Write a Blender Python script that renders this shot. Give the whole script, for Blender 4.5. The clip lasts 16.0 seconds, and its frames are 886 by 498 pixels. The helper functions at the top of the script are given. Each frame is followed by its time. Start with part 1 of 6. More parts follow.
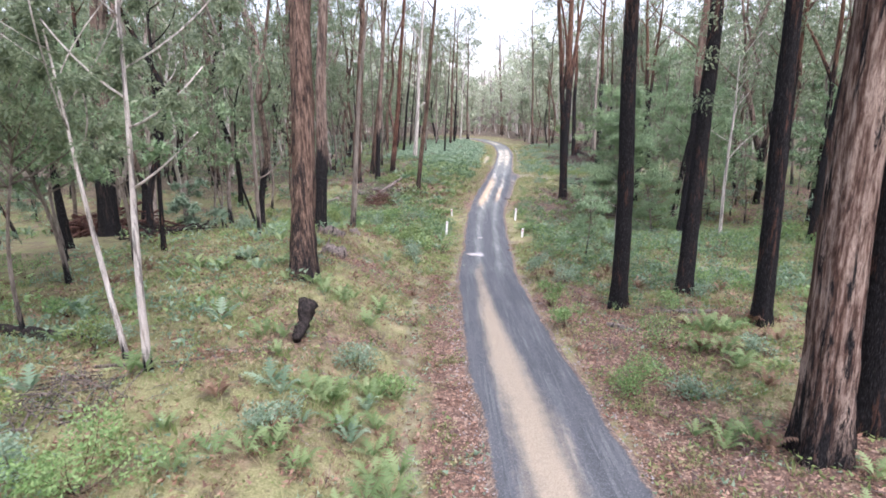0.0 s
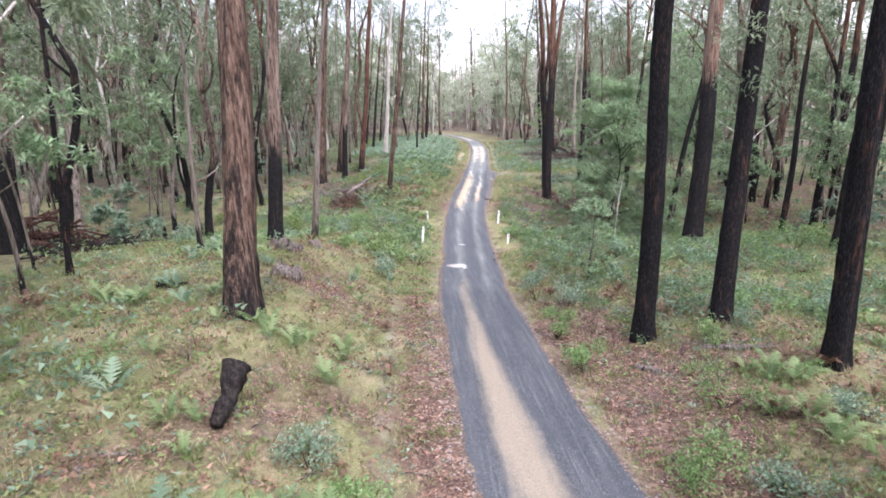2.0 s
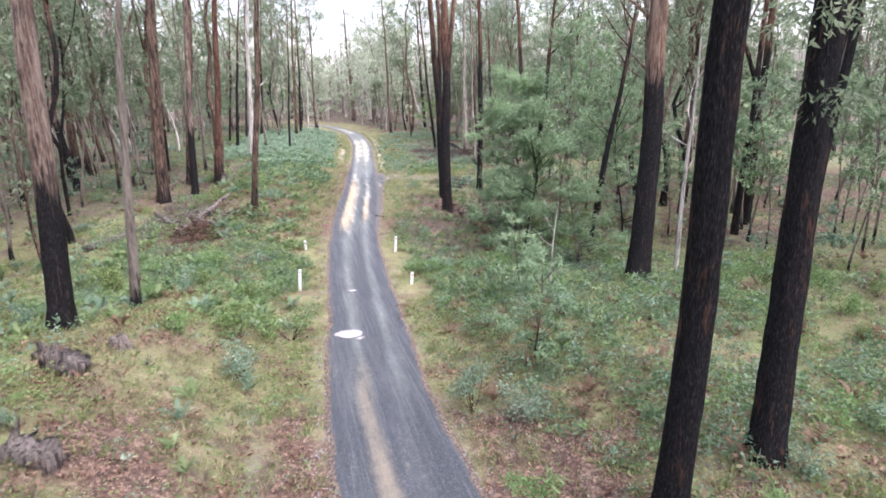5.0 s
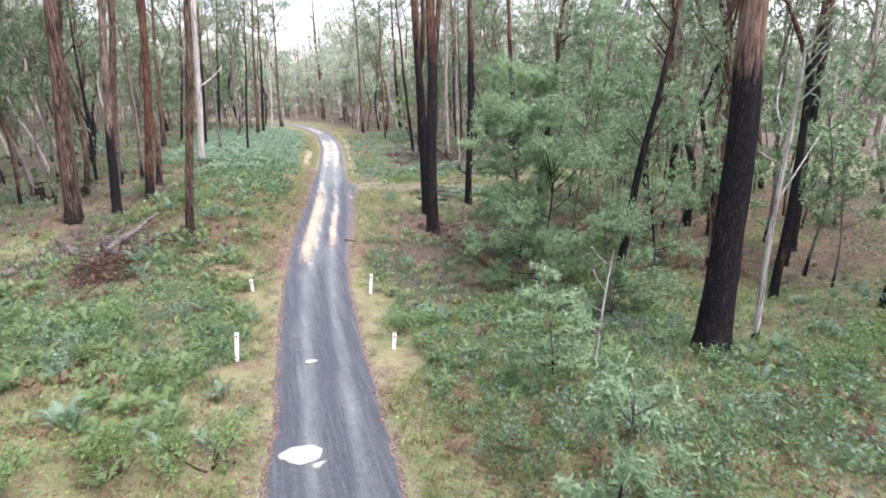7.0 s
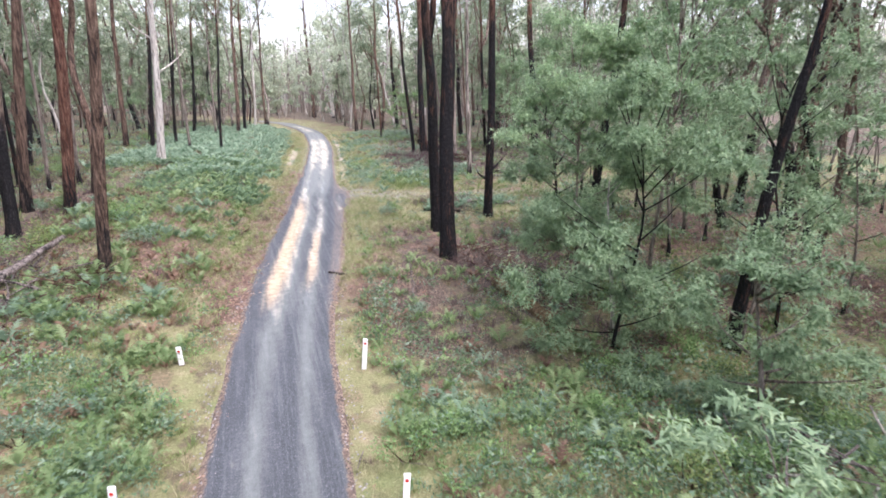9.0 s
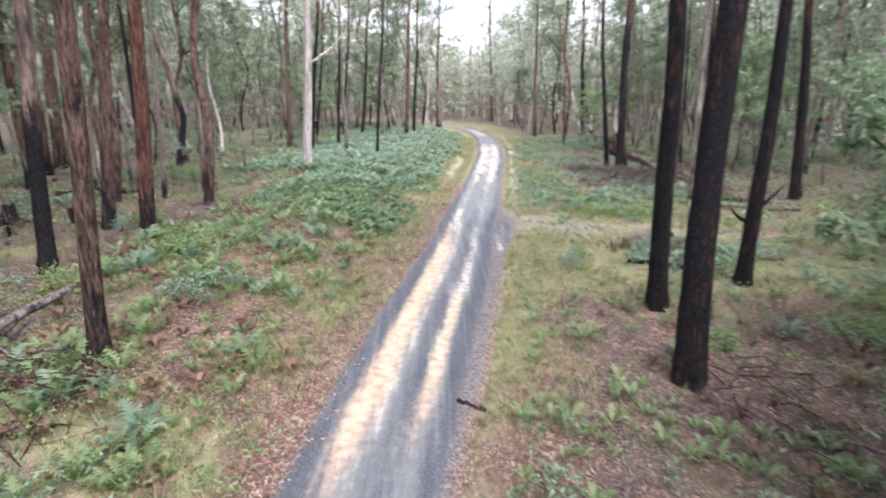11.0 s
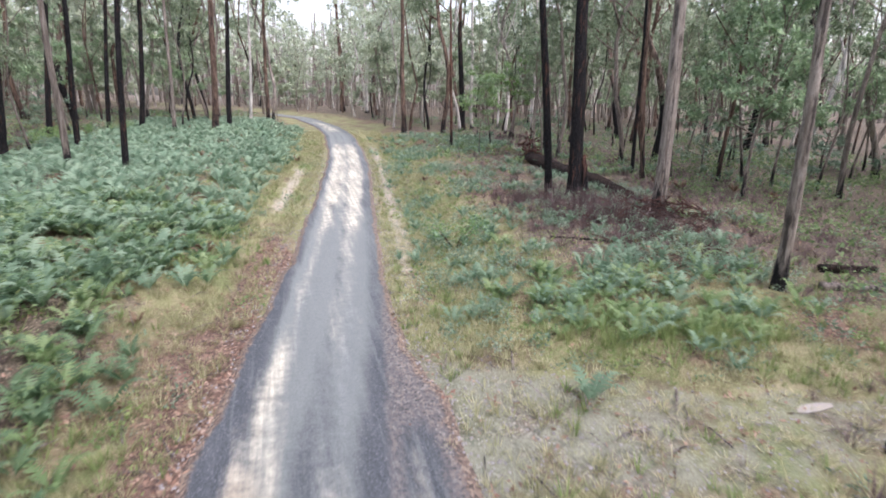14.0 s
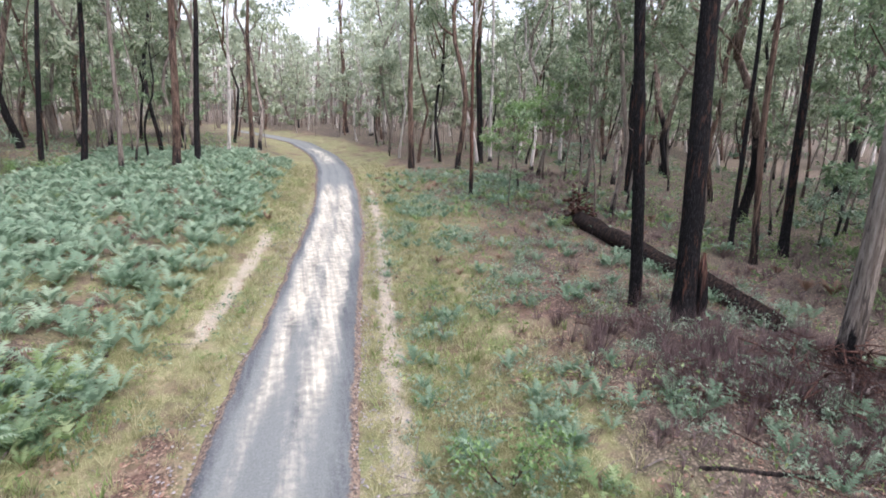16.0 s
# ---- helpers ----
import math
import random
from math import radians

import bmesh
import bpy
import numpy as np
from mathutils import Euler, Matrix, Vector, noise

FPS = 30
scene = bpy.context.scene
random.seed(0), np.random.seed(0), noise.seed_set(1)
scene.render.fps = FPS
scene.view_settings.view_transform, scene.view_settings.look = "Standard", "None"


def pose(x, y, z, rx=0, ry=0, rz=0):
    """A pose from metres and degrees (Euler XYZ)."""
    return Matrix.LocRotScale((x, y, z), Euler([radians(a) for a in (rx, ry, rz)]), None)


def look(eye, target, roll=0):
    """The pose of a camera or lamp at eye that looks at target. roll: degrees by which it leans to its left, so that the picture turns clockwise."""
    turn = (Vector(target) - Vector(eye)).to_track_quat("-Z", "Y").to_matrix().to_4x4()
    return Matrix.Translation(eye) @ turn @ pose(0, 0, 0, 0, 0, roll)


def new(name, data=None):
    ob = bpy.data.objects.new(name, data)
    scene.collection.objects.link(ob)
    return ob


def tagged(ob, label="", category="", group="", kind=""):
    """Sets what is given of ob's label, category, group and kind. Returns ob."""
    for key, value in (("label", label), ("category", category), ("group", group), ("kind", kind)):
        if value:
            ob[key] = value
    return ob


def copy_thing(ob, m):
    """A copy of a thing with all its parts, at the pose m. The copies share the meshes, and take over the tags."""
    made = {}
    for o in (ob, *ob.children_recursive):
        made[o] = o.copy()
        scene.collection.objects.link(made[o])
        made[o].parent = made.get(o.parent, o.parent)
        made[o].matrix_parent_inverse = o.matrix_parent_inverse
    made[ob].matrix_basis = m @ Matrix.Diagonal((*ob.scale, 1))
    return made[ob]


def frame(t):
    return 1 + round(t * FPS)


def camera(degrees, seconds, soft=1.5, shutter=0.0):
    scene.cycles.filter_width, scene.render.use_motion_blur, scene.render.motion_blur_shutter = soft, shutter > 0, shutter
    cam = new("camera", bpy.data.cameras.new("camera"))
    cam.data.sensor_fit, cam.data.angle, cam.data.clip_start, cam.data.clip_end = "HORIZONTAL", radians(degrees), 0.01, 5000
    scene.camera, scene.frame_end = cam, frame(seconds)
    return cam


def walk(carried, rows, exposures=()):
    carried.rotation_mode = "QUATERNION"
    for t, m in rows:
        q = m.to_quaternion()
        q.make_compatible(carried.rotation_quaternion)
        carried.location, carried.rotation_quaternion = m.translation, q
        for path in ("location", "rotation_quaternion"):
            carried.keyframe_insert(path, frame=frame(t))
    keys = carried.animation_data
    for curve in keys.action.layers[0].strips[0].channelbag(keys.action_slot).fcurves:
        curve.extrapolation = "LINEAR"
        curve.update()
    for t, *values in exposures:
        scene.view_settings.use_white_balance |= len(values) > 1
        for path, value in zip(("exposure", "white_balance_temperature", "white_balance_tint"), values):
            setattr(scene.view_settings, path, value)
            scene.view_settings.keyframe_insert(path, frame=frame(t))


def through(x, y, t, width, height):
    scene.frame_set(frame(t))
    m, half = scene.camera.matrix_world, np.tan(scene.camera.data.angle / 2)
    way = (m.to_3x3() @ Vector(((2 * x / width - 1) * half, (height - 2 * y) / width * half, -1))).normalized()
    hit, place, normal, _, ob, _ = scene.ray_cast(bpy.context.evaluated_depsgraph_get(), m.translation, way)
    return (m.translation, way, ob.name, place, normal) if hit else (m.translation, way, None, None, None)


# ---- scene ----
cam = camera(79.2, 16.0, soft=1.75, shutter=0.2)
EXPOSURE = 1.65
PATH = [
    (0, (0.42, 1.402, 6.047), (0.404, 3.349, 5.59), -1.0),
    (0.5, (0.374, 2.335, 5.986), (0.386, 4.281, 5.526), -1.2),
    (1, (0.298, 3.311, 5.919), (0.335, 5.256, 5.456), -1.2),
    (1.5, (0.225, 4.27, 5.873), (0.29, 6.213, 5.405), -1.2),
    (2, (0.177, 5.269, 5.84), (0.265, 7.21, 5.369), -1.2),
    (2.5, (0.149, 6.297, 5.808), (0.27, 8.236, 5.333), -1.3),
    (3, (0.123, 7.365, 5.834), (0.295, 9.298, 5.35), -1.2),
    (3.5, (0.172, 8.496, 6.001), (0.439, 10.415, 5.504), -1.2),
    (4, (0.272, 9.692, 6.222), (0.633, 11.594, 5.718), -1.1),
    (4.5, (0.447, 10.954, 6.457), (0.885, 12.836, 5.943), -1.2),
    (5, (0.672, 12.275, 6.706), (1.174, 14.137, 6.176), -1.4),
    (5.2, (0.721, 12.884, 6.769), (1.249, 14.737, 6.232), -1.5),
    (7.5, (2.15, 20.439, 6.601), (2.757, 22.268, 6.065), -0.6),
    (8, (2.573, 22.271, 6.368), (3.188, 24.097, 5.831), -0.7),
    (8.2, (2.747, 23.025, 6.268), (3.364, 24.85, 5.731), -0.8),
    (10.3, (4.212, 31.986, 5.568), (4.81, 33.824, 5.054), 0.4),
    (10.5, (4.52, 32.993, 5.55), (4.986, 34.869, 5.035), 0.1),
    (11, (4.875, 35.814, 5.418), (4.886, 37.748, 4.907), -0.3),
    (11.5, (5.02, 38.506, 5.349), (4.535, 40.378, 4.841), -1.0),
    (12, (4.757, 41.239, 5.196), (4.246, 43.104, 4.683), -0.8),
    (12.5, (4.693, 44.166, 5.074), (4.735, 46.094, 4.543), 0.3),
    (13, (5.053, 47.07, 4.946), (5.564, 48.931, 4.42), 1.5),
    (13.5, (5.591, 50.057, 4.909), (6.115, 51.912, 4.377), 1.2),
    (14, (6.22, 53.276, 4.851), (6.756, 55.128, 4.317), 1.1),
    (14.5, (6.886, 56.543, 4.898), (7.425, 58.393, 4.364), 1.1),
    (15, (7.503, 59.123, 5.088), (8.033, 60.974, 4.549), 0.9),
    (15.5, (7.858, 60.829, 5.414), (8.376, 62.69, 4.896), 1.2),
    (16, (7.999, 61.674, 5.919), (8.516, 63.545, 5.435), 1.8),
]
walk(cam, [(t, look(eye, target, roll)) for t, eye, target, roll in PATH], [(0, EXPOSURE - 0.1, 6000, 28), (2, EXPOSURE, 6000, 28), (5, EXPOSURE + 0.05, 6000, 28), (11.0, EXPOSURE - 0.02, 6000, 28), (12.8, EXPOSURE - 0.21, 6000, 26), (16, EXPOSURE - 0.25, 6000, 26)])

# ---- world, sun, exposure ----
world = bpy.data.worlds.new("overcast_sky")
scene.world = world
world.use_nodes = True
wn, wl = world.node_tree.nodes, world.node_tree.links
wn.clear()
sky = wn.new("ShaderNodeTexSky")
sky.sky_type = "NISHITA"
sky.sun_disc = False
sky.sun_elevation, sky.sun_rotation = radians(64), radians(146)
sky.air_density, sky.dust_density, sky.ozone_density = 1.6, 4.0, 1.0
grey = wn.new("ShaderNodeHueSaturation")
grey.inputs["Saturation"].default_value = 0.55
veil = wn.new("ShaderNodeBackground")
veil.inputs["Strength"].default_value = 0.15
out = wn.new("ShaderNodeOutputWorld")
wl.new(sky.outputs["Color"], grey.inputs["Color"])
wl.new(grey.outputs["Color"], veil.inputs["Color"])
wl.new(veil.outputs["Background"], out.inputs["Surface"])
sun_data = bpy.data.lights.new("sun", "SUN")
sun_data.energy, sun_data.angle, sun_data.color = 1.1, radians(40), (1.0, 0.98, 0.95)
sun = new("sun", sun_data)
sun.matrix_world = look((0, 0, 60), (-16, 24, 0))


# ---- materials ----
def material(name):
    m = bpy.data.materials.new(name)
    m.use_nodes = True
    m.node_tree.nodes.clear()
    return m, m.node_tree.nodes, m.node_tree.links


def node(nodes, kind, **values):
    n = nodes.new(kind)
    for k, v in values.items():
        n.inputs[k.replace("_", " ")].default_value = v
    return n


def ramp(nodes, links, source, stops):
    r = nodes.new("ShaderNodeValToRGB")
    while len(r.color_ramp.elements) < len(stops):
        r.color_ramp.elements.new(0.5)
    for e, (p, c) in zip(r.color_ramp.elements, stops):
        e.position, e.color = p, (*c, 1) if len(c) == 3 else c
    links.new(source, r.inputs["Fac"])
    return r.outputs["Color"]


def grey_ramp(nodes, links, source, lo, hi, a=0.0, b=1.0):
    r = nodes.new("ShaderNodeMapRange")
    r.interpolation_type = "SMOOTHSTEP"
    r.inputs["From Min"].default_value, r.inputs["From Max"].default_value = lo, hi
    r.inputs["To Min"].default_value, r.inputs["To Max"].default_value = a, b
    links.new(source, r.inputs["Value"])
    return r.outputs["Result"]


def mix(nodes, links, fac, a, b):
    m = nodes.new("ShaderNodeMix")
    m.data_type = "RGBA"
    if isinstance(fac, float):
        m.inputs["Factor"].default_value = fac
    else:
        links.new(fac, m.inputs["Factor"])
    for i, v in ((6, a), (7, b)):
        if isinstance(v, tuple):
            m.inputs[i].default_value = (*v, 1)
        else:
            links.new(v, m.inputs[i])
    return m.outputs[2]


def arith(nodes, links, op, a, b):
    m = nodes.new("ShaderNodeMath")
    m.operation = op
    for i, v in enumerate((a, b)):
        if isinstance(v, (int, float)):
            m.inputs[i].default_value = v
        else:
            links.new(v, m.inputs[i])
    return m.outputs[0]


def noise_at(nodes, links, vector, scale, detail=4.0, rough=0.55):
    n = node(nodes, "ShaderNodeTexNoise", Scale=scale, Detail=detail, Roughness=rough)
    links.new(vector, n.inputs["Vector"])
    return n.outputs["Fac"]


def stretched(nodes, links, scale):
    tc = nodes.new("ShaderNodeTexCoord")
    mp = nodes.new("ShaderNodeMapping")
    mp.inputs["Scale"].default_value = scale
    links.new(tc.outputs["Object"], mp.inputs["Vector"])
    return mp.outputs["Vector"]


def finish(nodes, links, colour, rough, bump=None, strength=0.4, distance=0.02, metal=0.0, spec=0.3):
    p = nodes.new("ShaderNodeBsdfPrincipled")
    if isinstance(colour, tuple):
        p.inputs["Base Color"].default_value = (*colour, 1)
    else:
        links.new(colour, p.inputs["Base Color"])
    if isinstance(rough, (int, float)):
        p.inputs["Roughness"].default_value = rough
    else:
        links.new(rough, p.inputs["Roughness"])
    p.inputs["Metallic"].default_value = metal
    p.inputs["Specular IOR Level"].default_value = spec
    if bump is not None:
        b = nodes.new("ShaderNodeBump")
        b.inputs["Strength"].default_value, b.inputs["Distance"].default_value = strength, distance
        links.new(bump, b.inputs["Height"])
        links.new(b.outputs["Normal"], p.inputs["Normal"])
    o = nodes.new("ShaderNodeOutputMaterial")
    links.new(p.outputs["BSDF"], o.inputs["Surface"])
    return p


def bark(name, dark, mid, light, burn=0.0, soft=2.5, fleck=0.6, soot=0.5, pale=0.4, char_colour=(0.018, 0.0173, 0.0175)):
    """Fibrous bark in three tones, with sooty and pale patches; charred up to about burn metres, with a ragged edge."""
    m, n, l = material(name)
    info = n.new("ShaderNodeObjectInfo")
    shift = n.new("ShaderNodeVectorMath")
    shift.operation = "ADD"
    tc = n.new("ShaderNodeTexCoord")
    far = n.new("ShaderNodeCombineXYZ")
    l.new(arith(n, l, "MULTIPLY", info.outputs["Random"], 40.0), far.inputs["X"])
    l.new(tc.outputs["Object"], shift.inputs[0])
    l.new(far.outputs["Vector"], shift.inputs[1])

    def pattern(scale, detail, rough):
        mp = n.new("ShaderNodeMapping")
        mp.inputs["Scale"].default_value = scale
        l.new(shift.outputs["Vector"], mp.inputs["Vector"])
        return noise_at(n, l, mp.outputs["Vector"], 1.0, detail, rough)

    fine = pattern((15, 15, 1.5), 7, 0.72)
    blot = pattern((6.5, 6.5, 0.75), 7, 0.7)
    broad = pattern((3.0, 3.0, 0.55), 5, 0.6)
    rough = pattern((60, 60, 9), 4, 0.7)
    tone = ramp(n, l, fine, [(0.34, dark), (0.48, mid), (0.66, light)])
    tone = mix(n, l, grey_ramp(n, l, broad, 0.53, 0.62, 0.0, pale), tone, ramp(n, l, rough, [(0.3, mid), (0.65, tuple(min(0.8, 1.25 * c) for c in light))]))
    black = ramp(n, l, rough, [(0.35, tuple(0.4 * c for c in char_colour)), (0.55, tuple(1.2 * c for c in char_colour)), (0.72, tuple(4.0 * c for c in char_colour))])
    tone = mix(n, l, grey_ramp(n, l, blot, 0.52, 0.6, 0.0, soot), tone, black)
    if burn > 0:
        sep = n.new("ShaderNodeSeparateXYZ")
        l.new(tc.outputs["Object"], sep.inputs["Vector"])
        ragged = arith(n, l, "ADD", sep.outputs["Z"], arith(n, l, "MULTIPLY", arith(n, l, "SUBTRACT", blot, 0.5), soft * 5.0))
        char = grey_ramp(n, l, ragged, burn - soft * 0.35, burn + soft * 0.35, 1.0, 0.0)
        spots = arith(n, l, "MULTIPLY", grey_ramp(n, l, fine, 0.53, 0.6, 0.0, fleck), grey_ramp(n, l, broad, 0.47, 0.6))
        tone = mix(n, l, char, tone, mix(n, l, spots, black, mid))
    finish(n, l, tone, 0.9, arith(n, l, "ADD", fine, arith(n, l, "MULTIPLY", rough, 0.4)), 1.0, 0.08, spec=0.06)
    return m


def leaf_material(name, low, high, young, shine=0.45, through=0.42):
    m, n, l = material(name)
    geo = n.new("ShaderNodeNewGeometry")
    info = n.new("ShaderNodeObjectInfo")
    mixed = arith(n, l, "ADD", arith(n, l, "MULTIPLY", geo.outputs["Random Per Island"], 0.7), arith(n, l, "MULTIPLY", info.outputs["Random"], 0.3))
    tone = ramp(n, l, mixed, [(0.0, low), (0.55, high), (0.97, young)])
    p = n.new("ShaderNodeBsdfPrincipled")
    l.new(tone, p.inputs["Base Color"])
    p.inputs["Roughness"].default_value = shine
    p.inputs["Specular IOR Level"].default_value = 0.35
    t = n.new("ShaderNodeBsdfTranslucent")
    l.new(tone, t.inputs["Color"])
    s = n.new("ShaderNodeMixShader")
    s.inputs["Fac"].default_value = through
    l.new(p.outputs["BSDF"], s.inputs[1])
    l.new(t.outputs["BSDF"], s.inputs[2])
    o = n.new("ShaderNodeOutputMaterial")
    l.new(s.outputs["Shader"], o.inputs["Surface"])
    return m


BARK_CHAR = bark("charred_bark", (0.03, 0.02, 0.016), (0.115, 0.06, 0.04), (0.26, 0.165, 0.115), burn=10, soft=3, fleck=0.9)
BARK_HALF = bark("half_charred_bark", (0.08, 0.045, 0.032), (0.2, 0.13, 0.095), (0.34, 0.26, 0.2), burn=7.6, soft=0.8, fleck=0.25)
BARK_BROWN = bark("brown_stringybark", (0.026, 0.018, 0.014), (0.108, 0.072, 0.053), (0.3, 0.212, 0.155), burn=0.9, soft=3.0, fleck=0.8, soot=0.85)
BARK_BROWN_LOW = bark("brown_stringybark_scorched", (0.05, 0.034, 0.027), (0.17, 0.12, 0.093), (0.36, 0.29, 0.23), burn=4.2, soft=1.2, fleck=0.35, soot=0.7, pale=0.7)
BARK_RED = bark("red_brown_bark", (0.03, 0.016, 0.012), (0.115, 0.055, 0.038), (0.29, 0.175, 0.125), burn=1.5, soft=2.0, fleck=0.7)
BARK_PATCH = bark("peeling_bark", (0.026, 0.019, 0.016), (0.115, 0.07, 0.052), (0.43, 0.34, 0.27), burn=0.7, soft=1.8, fleck=0.8, soot=1.0, pale=0.95)
BARK_GREY = bark("grey_brown_bark", (0.08, 0.066, 0.053), (0.19, 0.16, 0.13), (0.33, 0.29, 0.24), burn=0.8, soft=0.9, fleck=0.6, soot=0.22, pale=0.6)
BARK_PALE = bark("pale_gum_bark", (0.13, 0.105, 0.083), (0.26, 0.22, 0.18), (0.46, 0.41, 0.35), burn=0.7, soft=0.9, fleck=0.6, soot=0.75, pale=0.7)
BARK_WHITE = bark("white_gum_bark", (0.3, 0.27, 0.22), (0.52, 0.48, 0.42), (0.68, 0.64, 0.57), burn=0.3, soft=0.45, fleck=0.5, soot=0.6, pale=0.6)
CHAR_LOG = bark("charred_log", (0.008, 0.007, 0.0065), (0.02, 0.0155, 0.013), (0.08, 0.056, 0.042), soot=0.95, pale=0.15)
WOOD_DEAD = bark("weathered_dead_wood", (0.06, 0.05, 0.043), (0.17, 0.145, 0.125), (0.33, 0.29, 0.25), soot=0.85)
WOOD_BURNT = bark("burnt_wood", (0.012, 0.011, 0.011), (0.03, 0.026, 0.024), (0.09, 0.075, 0.064))
WOOD_MOSSY = bark("mossy_log_bark", (0.05, 0.036, 0.02), (0.16, 0.11, 0.058), (0.29, 0.22, 0.125), soot=0.25)
WOOD_BROWN = bark("brown_dead_wood", (0.024, 0.013, 0.01), (0.075, 0.038, 0.029), (0.17, 0.105, 0.08))

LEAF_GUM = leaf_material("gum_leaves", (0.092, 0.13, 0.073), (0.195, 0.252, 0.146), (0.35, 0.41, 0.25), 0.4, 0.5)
# far trees' leaves are paled: haze and sky glare put into the colour
LEAF_HAZE = leaf_material("distant_gum_leaves", (0.2, 0.25, 0.165), (0.38, 0.44, 0.3), (0.58, 0.62, 0.45), 0.4, 0.5)
LEAF_WATTLE = leaf_material("wattle_leaves", (0.115, 0.195, 0.098), (0.23, 0.335, 0.178), (0.39, 0.5, 0.275), 0.5, 0.38)
# brightened copy for one dense crown: light put into the colour against self-shadow
LEAF_WATTLE_LIFTED = leaf_material("light_wattle_leaves", (0.15, 0.25, 0.12), (0.3, 0.42, 0.22), (0.5, 0.6, 0.35), 0.5, 0.42)
LEAF_FERN = leaf_material("bracken_fronds", (0.09, 0.158, 0.09), (0.18, 0.278, 0.172), (0.31, 0.41, 0.272), 0.65)
LEAF_FERN_GREEN = leaf_material("green_bracken_fronds", (0.088, 0.148, 0.055), (0.185, 0.275, 0.108), (0.31, 0.39, 0.19), 0.65)
# darker copy of the bracken greens, with shade put into the colour
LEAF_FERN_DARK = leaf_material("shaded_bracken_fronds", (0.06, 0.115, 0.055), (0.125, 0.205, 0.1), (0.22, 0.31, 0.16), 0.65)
LEAF_SHRUB = leaf_material("shrub_leaves", (0.103, 0.184, 0.057), (0.196, 0.322, 0.115), (0.333, 0.46, 0.196))
LEAF_GREY = leaf_material("grey_green_shrub_leaves", (0.1, 0.165, 0.098), (0.19, 0.285, 0.185), (0.34, 0.44, 0.31))
GRASS = leaf_material("grass_blades", (0.125, 0.15, 0.055), (0.24, 0.24, 0.11), (0.42, 0.38, 0.22), 0.6)
GRASS_VERGE = leaf_material("pale_verge_grass", (0.19, 0.205, 0.085), (0.33, 0.33, 0.165), (0.52, 0.48, 0.3), 0.6)
GRASS_GREEN = leaf_material("green_herbs", (0.1, 0.17, 0.05), (0.19, 0.26, 0.085), (0.34, 0.4, 0.16), 0.55)
HEATH = leaf_material("dry_heath_twigs", (0.055, 0.036, 0.034), (0.12, 0.083, 0.075), (0.22, 0.165, 0.15), 0.8, 0.1)
FERN_DEAD = leaf_material("dead_fern_fronds", (0.1, 0.06, 0.037), (0.18, 0.112, 0.07), (0.27, 0.185, 0.12), 0.75, 0.2)
LITTER = leaf_material("fallen_leaves", (0.08, 0.042, 0.03), (0.23, 0.132, 0.085), (0.5, 0.36, 0.26), 0.6, 0.1)


